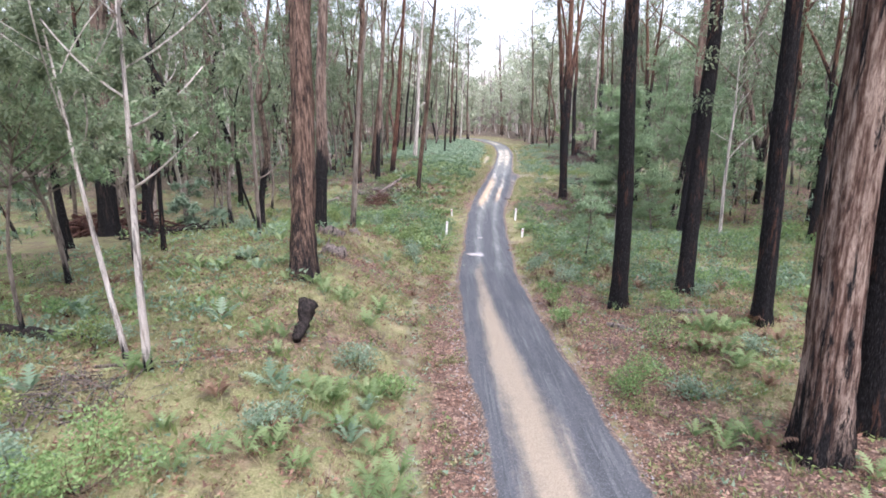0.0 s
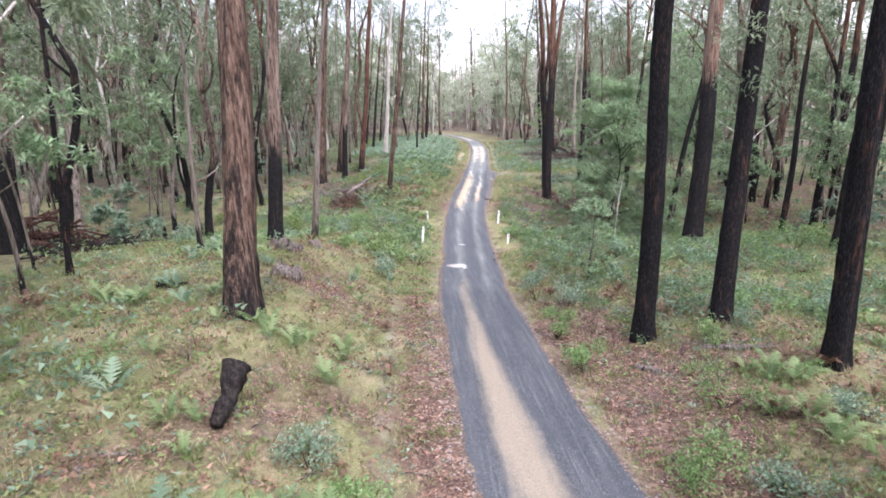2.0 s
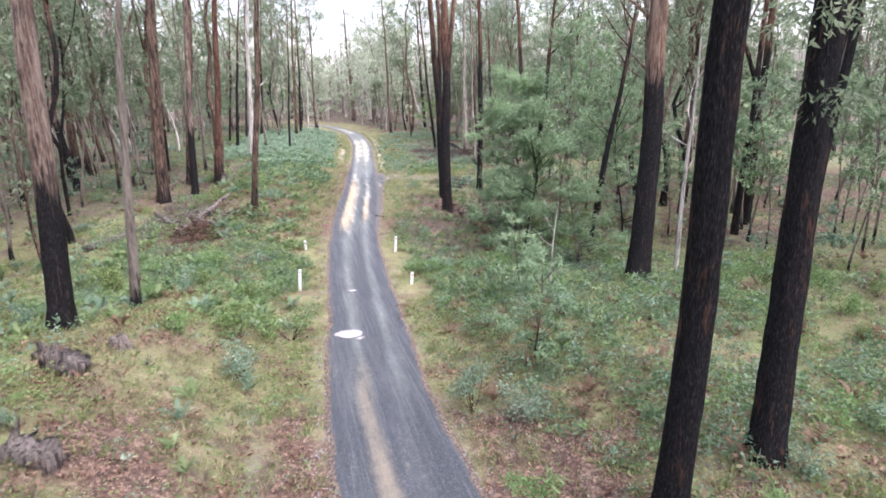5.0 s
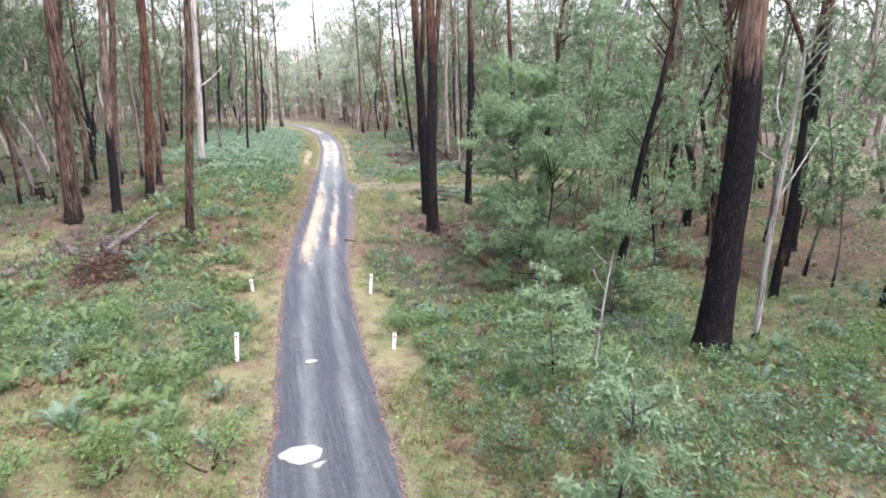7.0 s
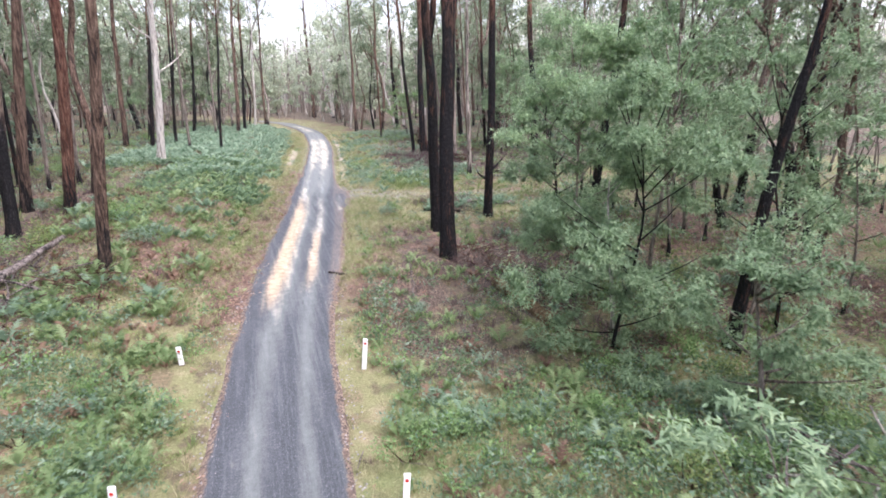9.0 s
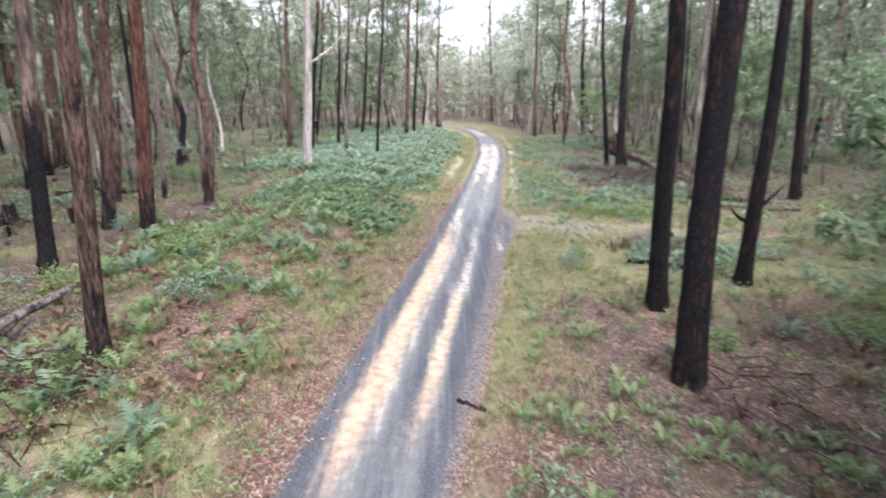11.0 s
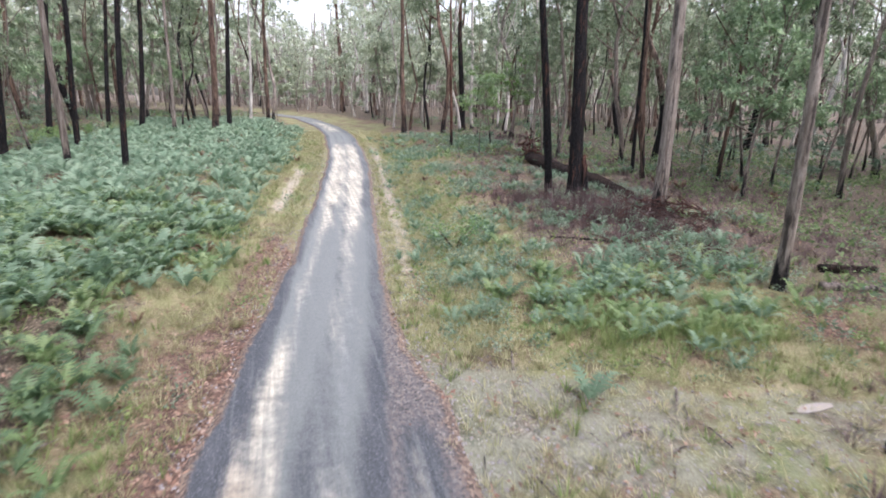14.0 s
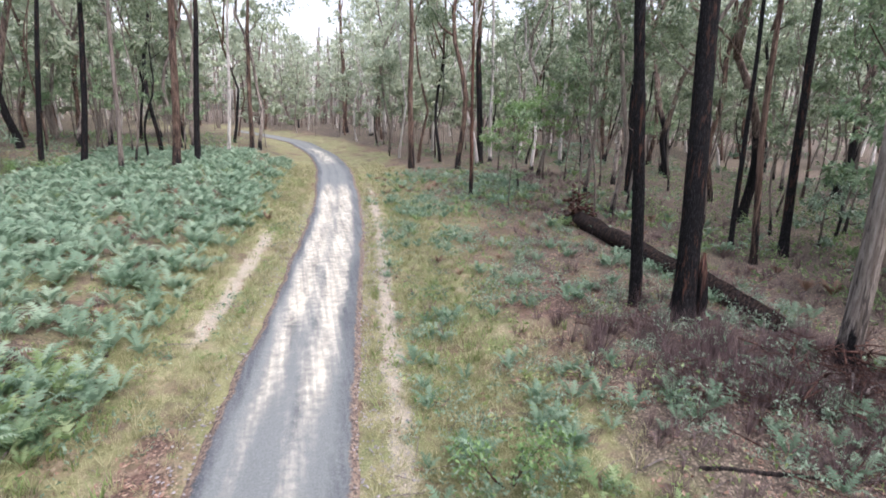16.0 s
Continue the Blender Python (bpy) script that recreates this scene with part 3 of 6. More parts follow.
RZ = ROAD_Z(V) + 0.03 - 0.035 * np.exp(-(((np.abs(W) - 0.55) / 0.28) ** 2)) - 0.06 * smooth(0.9, 1.0, np.abs(U)) + 0.02 * value_noise(RX / 0.6, RY / 0.6, 15)
road = link("road", np.stack([RX, RY, RZ], -1).reshape(-1, 3), grid_faces(len(ru), len(ry)), ROAD)
tagged(road, "narrow wet gravel forest road with pale sandy ruts", "road", kind="structure")


def strip(centre, half):
    return np.clip(1.15 - np.abs(W - centre) / half, 0, 1)


attribute(road, "sand", strip(-0.28 - 0.06 * smooth(12, 22, V), 0.66 - 0.3 * smooth(10, 22, V)) * (1.0 - 0.45 * smooth(15, 24, V)) * (1 - smooth(25, 29, V)))
attribute(road, "track", 0.62 * (strip(-0.45, 0.4) + strip(0.62, 0.35)) * smooth(18, 30, V) * (1 - smooth(70, 76, V)) + 0.4 * strip(0.0, 0.6) * box_mask(V, 40, 64, 3) + smooth(58, 66, V) * (0.48 + 0.55 * strip(-0.72, 0.2) + 0.5 * strip(-0.1, 0.25) + 0.55 * strip(0.5, 0.3) - 0.3 * smooth(0.85, 1.2, -W)) + 0.2 * (strip(-0.5, 0.4) + strip(0.5, 0.4)) * smooth(90, 96, V))
attribute(road, "clay", strip(-0.62, 0.42) * (box_mask(V, 43, 56.5, 2.0) + 0.5 * box_mask(V, 56.5, 59.5, 1.2)) + 0.75 * strip(0.5, 0.3) * box_mask(V, 44, 51, 1.5))
attribute(road, "cream", np.minimum(1, 0.45 * strip(-0.62, 0.4) * box_mask(V, 57.5, 63, 1.5) + 0.5 * strip(-0.28, 0.2) * box_mask(V, 42, 60, 3) + 0.6 * strip(0.5, 0.3) * box_mask(V, 46, 59.5, 2.5) + 0.35 * strip(-0.62, 0.2) * box_mask(V, 60, 72, 2.0) + 0.3 * strip(0.35, 0.4) * box_mask(V, 62, 72, 1.5) + (strip(-0.45, 0.48) + strip(0.45, 0.5)) * (0.65 * box_mask(V, 71.0, 97, 2.0) + 0.5 * box_mask(V, 76, 95, 2.0)) + 0.7 * strip(0.0, 0.9) * box_mask(V, 108, 122, 3.0) + 0.36 * strip(1.5, 0.26) * box_mask(V, 55.0, 60.0, 1.2)))
attribute(road, "verge", smooth(0.76, 1.0, np.abs(U)))
attribute(road, "leafy", 0.85 * smooth(1.05, 1.3, W) * box_mask(V, 41, 66, 2) * (1 - strip(1.55, 0.35) * box_mask(V, 56, 60, 0.6)) + 0.5 * smooth(1.15, 1.4, -W) * box_mask(V, 40, 66, 2))
attribute(road, "pool", 0.5 * (strip(-0.5, 0.38) + strip(0.5, 0.34)) * box_mask(V, 42, 66, 2) + 0.45 * (strip(-0.45, 0.4) + strip(0.45, 0.4)) * box_mask(V, 80, 95, 3) + 0.35 * (strip(-0.45, 0.4) + strip(0.62, 0.35)) * box_mask(V, 24, 42, 3))


def puddle(x, y, a, b, lift=0.012, seed=1):
    rng = np.random.default_rng(seed)
    k = 40
    ang = np.linspace(0, 2 * np.pi, k, endpoint=False)
    r = 1 + 0.08 * np.sin(2 * ang + rng.uniform(0, 6)) + 0.05 * np.sin(3 * ang + rng.uniform(0, 6)) + 0.04 * np.sin(7 * ang + rng.uniform(0, 6))
    px, py = a * r * np.cos(ang), b * r * np.sin(ang)
    top = [(u, v, 0.0) for u, v in zip(px, py)]
    low = [(u * 0.85, v * 0.85, -0.05) for u, v in zip(px, py)]
    faces = [list(range(k))] + [[i, i + k, (i + 1) % k + k, (i + 1) % k] for i in range(k)]
    ob = link("puddle", top + low, faces, WATER, flat=True)
    ob.location = (x, y, float(ROAD_Z(y)) + lift)
    tagged(ob, "shallow muddy puddle on the gravel road reflecting the sky", "puddle", kind="structure")


puddle(1.9, 29.4, 0.46, 0.34, 0.036, 1)
puddle(2.5, 33.95, 0.17, 0.14, 0.036, 2)
puddle(2.3, 28.9, 0.2, 0.1, 0.03, 3)
puddle(14.2, 59.0, 0.4, 0.1, float(ground_z(14.2, 59.0) - ROAD_Z(59.0)) + 0.03, 4)


# ---- builders ----
def tube(points, radii, sides=8, ragged=0.0, rng=None, cap=True):
    """A tapered tube through points."""
    pts, radii = np.asarray(points, float), np.asarray(radii, float)
    along = np.gradient(pts, axis=0)
    along /= np.linalg.norm(along, axis=1, keepdims=True) + 1e-9
    ref = np.where(np.abs(along[:, 2:3]) < 0.9, [[0, 0, 1.0]], [[1.0, 0, 0]])
    a = np.cross(along, ref)
    a /= np.linalg.norm(a, axis=1, keepdims=True)
    b = np.cross(along, a)
    ang = np.linspace(0, 2 * np.pi, sides, endpoint=False)
    r = radii[:, None] * np.ones(sides)
    if ragged and rng is not None:
        r = r * (1 + ragged * rng.standard_normal(r.shape)) * (1 + 1.2 * ragged * rng.standard_normal(sides))
    v = pts[:, None] + r[..., None] * (a[:, None] * np.cos(ang)[None, :, None] + b[:, None] * np.sin(ang)[None, :, None])
    n = len(pts)
    f = []
    for i in range(n - 1):
        for j in range(sides):
            k = (j + 1) % sides
            f.append((i * sides + j, (i + 1) * sides + j, (i + 1) * sides + k, i * sides + k))
    v = list(map(tuple, v.reshape(-1, 3)))
    if cap:
        for i, p in ((0, pts[0]), (n - 1, pts[-1])):
            v.append(tuple(p))
            c = len(v) - 1
            for j in range(sides):
                k = (j + 1) % sides
                f.append((c, i * sides + j, i * sides + k) if i == 0 else (c, i * sides + k, i * sides + j))
    return v, f


def join(pieces):
    v, f = [], []
    for pv, pf in pieces:
        o = len(v)
        v.extend(pv)
        f.extend(tuple(i + o for i in q) for q in pf)
    return v, f


def leaf_cloud(rng, centres, radii, count, length, width, droop=0.5, flat=0.7, dome=0.0, kite=False, tufts=0, tight=0.3, level=0.0):
    """Single leaves scattered through clumps, one narrow blade each; with tufts, each clump is a handful of dense sprays with gaps between."""
    centres, radii = np.asarray(centres, float), np.asarray(radii, float)
    if tufts:
        s = rng.standard_normal((len(centres), tufts, 3))
        s /= np.linalg.norm(s, axis=2, keepdims=True)
        s[..., 2] = np.where(s[..., 2] < -0.2, s[..., 2] * (1 - dome), s[..., 2])
        centres = (centres[:, None] + s * (radii[:, None] * rng.uniform(0.3, 1.0, (len(radii), tufts)))[..., None] * [1, 1, flat]).reshape(-1, 3)
        radii = np.repeat(radii, tufts) * tight * rng.uniform(0.7, 1.5, len(centres))
    w = radii**2
    which = rng.choice(len(centres), count, p=w / w.sum())
    u = rng.standard_normal((count, 3))
    u /= np.linalg.norm(u, axis=1, keepdims=True)
    u[:, 2] = np.where(u[:, 2] < -0.2, u[:, 2] * (1 - dome), u[:, 2])
    r = rng.uniform(0.15, 1, count) ** 0.6 if not tufts else np.abs(rng.normal(0, 0.75, count))
    p = centres[which] + u * (r * radii[which])[:, None] * [1, 1, flat]
    way = rng.standard_normal((count, 3)) * [1, 1, 0.7] + 0.5 * u + [0, 0, -droop]
    way /= np.linalg.norm(way, axis=1, keepdims=True)
    side = np.cross(way, rng.standard_normal((count, 3)) * (1 - 0.5 * level) + [0, 0, 1.6 * level])
    side /= np.linalg.norm(side, axis=1, keepdims=True) + 1e-9
    size = rng.uniform(0.65, 1.25, count)[:, None]
    l, s = way * length * size, side * width * size * 0.5
    if not kite:
        return np.stack([p - s, p + s, p + l], 1).reshape(-1, 3), np.arange(3 * count).reshape(-1, 3)
    v = np.stack([p, p + 0.45 * l + s, p + l, p + 0.45 * l - s], 1).reshape(-1, 3)
    return v, np.arange(4 * count).reshape(-1, 4)


def trunk_shape(rng, d, h, lean, sides=14, rings=26, flare=0.3, sway=0.12, top=0.3, ragged=0.03):
    t = np.linspace(0, 1, rings) ** 1.35
    z = t * h
    ph = rng.uniform(0, 6, 2)
    amp = sway * np.minimum(1, z / 4)
    cx = lean[0] * z + amp * np.sin(z * 0.35 + ph[0]) - amp * math.sin(ph[0]) * np.exp(-z)
    cy = lean[1] * z + amp * np.sin(z * 0.3 + ph[1]) - amp * math.sin(ph[1]) * np.exp(-z)
    bow = 0.45 * sway * np.clip((z - 3) / 6, 0, 1)
    cx = cx + bow * np.sin(z * 0.95 + ph[1])
    cy = cy + bow * np.sin(z * 0.85 + ph[0])
    cx, cy = cx - cx[0], cy - cy[0]
    r = d / 2 * ((1 - t) * (1 - top) + top) * (1 + flare * np.exp(-z / (0.5 * d + 0.12)))
    ang = np.linspace(0, 2 * np.pi, sides, endpoint=False)
    lobes = 1 + 0.13 * np.exp(-z / (0.9 * d + 0.2))[:, None] * np.cos(ang * rng.integers(4, 6) + rng.uniform(0, 6))[None]
    rr = r[:, None] * lobes * (1 + ragged * rng.standard_normal((rings, sides)) + 1.3 * ragged * rng.standard_normal(sides))
    v = np.stack([cx[:, None] + rr * np.cos(ang), cy[:, None] + rr * np.sin(ang), (z[:, None] - 0.25 * (t[:, None] == 0)) * np.ones(sides)], -1).reshape(-1, 3)
    i = np.arange(rings * sides).reshape(rings, sides)
    f = np.stack([i[:-1], np.roll(i[:-1], -1, 1), np.roll(i[1:], -1, 1), i[1:]], -1).reshape(-1, 4)
    return v, f, np.stack([cx, cy, z], -1), r


def limb_path(rng, start, way, length, bend=0.25, n=6):
    t = np.linspace(0, 1, n)[:, None]
    way = np.asarray(way, float) / np.linalg.norm(way)
    wob = rng.standard_normal(3) * bend * length * [1, 1, 0.5]
    return np.asarray(start) + way * t * length + wob * (t - t**2) + np.array([0, 0, 0.18 * length]) * t**2


def gum_tree(x, y, d, lean, h, mat, label, group="", n=1000, low=0.5, leaf=None, size=(0.3, 0.075), sides=16, rings=30, sprouts=(), seed=None, limbs=6, bare=(), spread=0.13, sway=0.07, forks=(), name="gum_tree", at=None):
    """A tall gum: one flared trunk, a few limbs and a thin drooping crown; sprouts are tufts straight on the trunk, bare are low dead limbs."""
    rng = np.random.default_rng(seed if seed is not None else int(abs(x) * 131 + abs(y) * 977) % 99991)
    tree = thing(name, at or (x, y, zat(x, y)), label, "tree", group)
    v, f, axis, r = trunk_shape(rng, d, h, lean, sides, rings, sway=sway)
    trunk = link("trunk", v, f, mat, tree)

    def on(z):
        return np.array([np.interp(z, axis[:, 2], axis[:, k]) for k in range(3)]), float(np.interp(z, axis[:, 2], r))

    centres, radii = [], []
    for k in range(limbs):
        z = h * (low + (0.97 - low) * (k + rng.uniform(0.2, 0.8)) / limbs)
        p, rad = on(z)
        a = rng.uniform(0, 2 * np.pi)
        length = h * spread * rng.uniform(0.7, 1.4)
        path = limb_path(rng, p, (math.cos(a), math.sin(a), rng.uniform(0.4, 1.2)), length)
        link("limb", *tube(path, np.linspace(rad * 0.55, rad * 0.12 + 0.01, 6), 6 if sides > 8 else 4), mat, trunk)
        for q in (3, 5):
            centres.append(path[q] + rng.standard_normal(3) * 0.3)
            radii.append(rng.uniform(0.05, 0.085) * h)
    for z, a, steep, length in forks:
        p, rad = on(z)
        path = limb_path(rng, p - [0, 0, 0.3], (math.cos(a), math.sin(a), steep), length, 0.22, 8)
        link("limb", *tube(path, np.linspace(rad * 0.8, rad * 0.25, 8), 8), mat, trunk)
        for q in (5, 6, 7):
            centres.append(path[q] + rng.standard_normal(3) * 0.5)
            radii.append(rng.uniform(0.06, 0.085) * h)
    for k in range(max(1, 7 - limbs)):
        c = on(h * (1 - (1 - low) * rng.uniform(0, 0.95) * (k > 0)))[0]
        centres.append(c + rng.standard_normal(3) * [1.2, 1.2, 0.4] * (k > 0))
        radii.append(rng.uniform(0.06, 0.085) * h)
    for z, a, length in bare:
        p, rad = on(z)
        path = limb_path(rng, p, (math.cos(a), math.sin(a), 0.6), length, 0.35)
        link("limb", *tube(path, np.linspace(min(rad * 0.5, 0.09), 0.012, 6), 6), mat, trunk)
    if n:
        link("crown", *leaf_cloud(rng, centres, radii, n, *size, droop=0.9, kite=name == "gum_sapling", tufts=6, tight=0.36), leaf or LEAF_GUM, tree, flat=True)
    for z, rad in sprouts:
        p, tr = on(z)
        a = rng.uniform(0, 2 * np.pi)
        c = [p + np.array([math.cos(a + b), math.sin(a + b), 0]) * (tr + rad * 0.4) + [0, 0, rng.uniform(-0.4, 0.4)] for b in (0, 2.1, 4.2)]
        link("leaf_tuft", *leaf_cloud(rng, c, [rad] * 3, int(700 * rad * rad) + 80, 0.16, 0.05, droop=0.9, kite=True), LEAF_GUM, tree, flat=True)["kind"] = "stuff"
    return tree


def wattle(x, y, h, spread, label, n=5000, lean=(0.0, 0.0), low=0.3, d=0.16, mat=None, leaf=None, clumps=16, seed=0, twigs=True, group="wattles", size=(0.24, 0.085), name="wattle_tree", at=None):
    """A bushy understorey tree: slender trunk, fine branches, flat layers of feathery leaf."""
    rng = np.random.default_rng(seed + int(abs(x) * 37 + abs(y) * 71))
    tree = thing(name, at or (x, y, zat(x, y)), label, "tree", group)
    v, f, axis, r = trunk_shape(rng, d, h * 0.92, lean, 9, 16, sway=0.5, top=0.15)
    link("trunk", v, f, mat or BARK_GREY, tree)
    centres, radii, arms = [], [], []
    for k in range(clumps):
        s = (k + rng.uniform(0, 1)) / clumps
        z = h * (low + (0.95 - low) * min(1.0, max(0.0, s + rng.uniform(-0.12, 0.12))))
        p = np.array([np.interp(z * 0.8, axis[:, 2], axis[:, j]) for j in range(3)])
        a = k * 2.4 + rng.uniform(-0.5, 0.5)
        reach = spread * (0.35 + 0.65 * math.sin(math.pi * min(1, 0.25 + 0.75 * s))) * rng.uniform(0.3, 1.1)
        c = np.array([p[0] + reach * math.cos(a), p[1] + reach * math.sin(a), z + rng.uniform(-0.2, 0.2)])
        path = limb_path(rng, p, c - p, np.linalg.norm(c - p), 0.15, 5)
        arms.append(tube(path, np.linspace(d * 0.22, 0.008, 5), 5))
        centres += [c, (c + p) / 2 + rng.standard_normal(3) * 0.2]
        radii += [spread * rng.uniform(0.26, 0.46), spread * rng.uniform(0.1, 0.18)]
    if twigs:
        link("branchwork", *join(arms), mat or BARK_GREY, tree)
    link("crown", *leaf_cloud(rng, centres, radii, n, *size, droop=0.45, flat=0.8, dome=0.55, tufts=7, tight=0.3, level=1.0), leaf or LEAF_WATTLE, tree, flat=True)
    return tree


def fern_mesh(rng, fronds=7, reach=0.62, pairs=10):
    """Bracken: arching fronds with paired leaflets."""
    v, f = [], []
    for k in range(fronds):
        a = 2 * math.pi * k / fronds + rng.uniform(-0.4, 0.4)
        out, r, rise = np.array([math.cos(a), math.sin(a), 0]), reach * rng.uniform(0.7, 1.2), rng.uniform(0.4, 0.62)
        side = np.array([-math.sin(a), math.cos(a), 0])
        t = np.linspace(0, 1, pairs + 1)
        spine = out * (r * t)[:, None] + np.array([0, 0, 1]) * (rise * np.sin(t * 2.0) * 0.95)[:, None]
        base = len(v)
        v += list(spine)
        for i in range(1, pairs + 1):
            p, back = spine[i], spine[i] - spine[i - 1]
            wide = 0.78 * r * (1.03 - t[i]) ** 0.85 * min(1.0, 4.0 * max(0.0, t[i] - 0.12))
            for s in (-1, 1):
                v.append(p + side * s * wide * 0.62 + back * 0.8 + [0, 0, -0.16 * wide + rng.uniform(-0.03, 0.03)])
                f.append((base + i - 1, len(v) - 1, base + i))
    return np.array(v), np.array(f)


def scatter(name, protos, places, mat, label, category, rng, low=0.7, high=1.25):
    """Many small plants as one object: copies of the prototypes at places (x, y)."""
    vs, fs, o = [], [], 0
    zs = ground_z(places[:, 0], places[:, 1])
    for (px, py), pz in zip(places, zs):
        v, f = protos[rng.integers(len(protos))]
        a, s = rng.uniform(0, 2 * np.pi), rng.uniform(low, high)
        c, q = math.cos(a) * s, math.sin(a) * s
        vs.append(np.stack([v[:, 0] * c - v[:, 1] * q + px, v[:, 0] * q + v[:, 1] * c + py, v[:, 2] * s + pz - 0.02], -1))
        fs.append(f + o)
        o += len(v)
    ob = link(name, np.concatenate(vs), np.concatenate(fs), mat, flat=True)
    return tagged(ob, label, category, kind="stuff")


def fern_things(protos, places, mat, label, group, rng, low=0.7, high=1.25):
    """Single ferns, each an object of its own on a few shared meshes."""
    first = []
    for k, (v, f) in enumerate(protos):
        me = bpy.data.meshes.new("bracken_fern")
        me.from_pydata(v, [], f)
        me.materials.append(mat)
        first.append(me)
    for x, y in places:
        s = rng.uniform(low, high)
        ob = new("bracken_fern", first[rng.integers(len(first))])
        ob.matrix_basis = pose(x, y, zat(x, y) - 0.02, rng.uniform(-6, 6), rng.uniform(-6, 6), rng.uniform(0, 360)) @ Matrix.Scale(s, 4)
        tagged(ob, label, "fern", group)


def log(points, radii, mat, label, name="fallen_log", category="log", ragged=0.06, seed=3, sides=10, sink=0.3):
    """A fallen trunk or branch lying on the ground along (x, y) points."""
    rng = np.random.default_rng(seed)
    pts = np.array([(p[0], p[1], zat(p[0], p[1]) + r * (1 - sink) + (p[2] if len(p) > 2 else 0)) for p, r in zip(points, radii)])
    t = np.linspace(0, 1, len(pts))
    fine = np.linspace(0, 1, max(8, 4 * len(pts)))
    path = np.stack([np.interp(fine, t, pts[:, k]) for k in range(3)], -1)
    path[1:-1, :2] += rng.standard_normal((len(fine) - 2, 2)) * 0.02
    base = path[0].copy()
    e = thing(name, tuple(base), label, category)
    link("bole", *tube(path - base, np.interp(fine, t, radii), sides, ragged, rng), mat, e)
    return e


def stick_pile(x, y, radius, height, count, mat, label, seed, length=1.4, thick=0.02, name="branch_pile"):
    rng = np.random.default_rng(seed)
    e = thing(name, (x, y, zat(x, y)), label, "branches")
    bits = []
    for k in range(count):
        a, r = rng.uniform(0, 6.283), radius * math.sqrt(rng.uniform())
        cx, cy = r * math.cos(a), r * math.sin(a)
        g0 = zat(x + cx, y + cy) - zat(x, y)
        z = g0 + height * rng.uniform(0, 1) * (1 - (r / radius) ** 2 * 0.8)
        L = length * rng.uniform(0.4, 1.2)
        b, tilt = rng.uniform(0, 6.283), rng.uniform(-0.4, 0.75)
        way = np.array([math.cos(b), math.sin(b), tilt])
        path = limb_path(rng, np.array([cx, cy, z]) - way * L / 2, way, L, 0.2, 5)
        path[:, 2] -= 0.18 * L * np.linspace(0, 1, 5) ** 2
        piece = tube(path, np.linspace(thick * rng.uniform(0.5, 1.5), 0.004, 5), 5)
        if k < 45:
            link("branch", *piece, mat, e)
        else:
            bits.append(piece)
    if bits:
        tagged(link("brushwood", *join(bits), mat, e), kind="stuff")
    return e


# ---- trees beside the road ----
named = []


def gum(x, y, d, lx, ly, h, mat, label, **kw):
    named.append((x, y))
    kw = {"low": 0.6, "n": 1700, "size": (0.24, 0.058), **kw}
    return gum_tree(x, y, d, (lx, ly), h, mat, label, **kw)


# west side, near stretch
gum(-4.2, 17.84, 0.78, 0.025, 0.137, 27, BARK_BROWN, "tall straight gum with fibrous red-brown bark, scorched in streaks", sides=28, rings=44, low=0.6)
gum(-6.3, 29.15, 0.66, 0.078, 0.03, 25, BARK_BROWN_LOW, "tall gum with grey-brown bark and a blackened foot", sides=24, rings=40, low=0.6)
gum(-5.62, 11.28, 0.16, 0.02, 0.06, 7.6, BARK_WHITE, "slender white-barked sapling with a leaning fork", sides=10, n=9000, low=0.58, leaf=LEAF_GUM, size=(0.13, 0.036), spread=0.3, limbs=6, bare=((3.6, 0.2, 1.5),), name="gum_sapling")
gum(-6.3, 11.73, 0.12, -0.12, 0.05, 6.6, BARK_WHITE, "thin white-barked sapling leaning over the grass", sides=9, n=8000, low=0.6, leaf=LEAF_GUM, size=(0.13, 0.036), spread=0.32, limbs=6, name="gum_sapling")
gum(-15.9, 26.7, 0.85, 0.1, 0.0, 24, BARK_BROWN_LOW, "broad brown gum with a charred foot among brush", sides=18)
gum(-26.3, 45.8, 1.0, 0.09, 0.0, 26, BARK_BROWN_LOW, "broad orange-brown gum with a charred foot", sides=14)
gum(-15.4, 23.1, 0.42, -0.03, 0.0, 4.6, BARK_HALF, "broken charred tree trunk with a pale snapped top", n=0, limbs=0, name="dead_tree")
gum(-17.2, 28.4, 0.34, 0.02, 0.0, 14, BARK_CHAR, "slim blackened gum in brush", sides=10)
gum(-19.7, 51.9, 0.42, 0.03, 0.0, 22, BARK_WHITE, "slim pale gum with smooth bark", sides=12)
gum(-20.1, 49.1, 0.66, 0.05, 0.0, 23, BARK_BROWN, "brown gum with stringy bark", sides=12)
gum(-8.58, 26.6, 0.22, 0.03, 0.0, 11, BARK_GREY, "thin grey forked gum with bare side limbs", sides=10, bare=((2.6, 1.0, 2.2), (3.6, 2.2, 1.6)), low=0.6, n=600)
gum(-27.7, 57.1, 0.6, 0.12, 0.0, 24, BARK_GREY, "grey gum in the forest behind", sides=12)
gum(-19.3, 70.4, 0.75, 0.08, -0.02, 24, BARK_BROWN, "brown gum in the forest behind", sides=12)
gum(-4.97, 31.4, 0.34, 0.12, -0.03, 12, BARK_GREY, "slim grey dead gum with a rough stem", sides=12, n=0, limbs=3, low=0.75)
gum(-10.8, 22.0, 0.2, 0.06, 0.0, 12, BARK_CHAR, "thin blackened gum stem", sides=9, n=700)
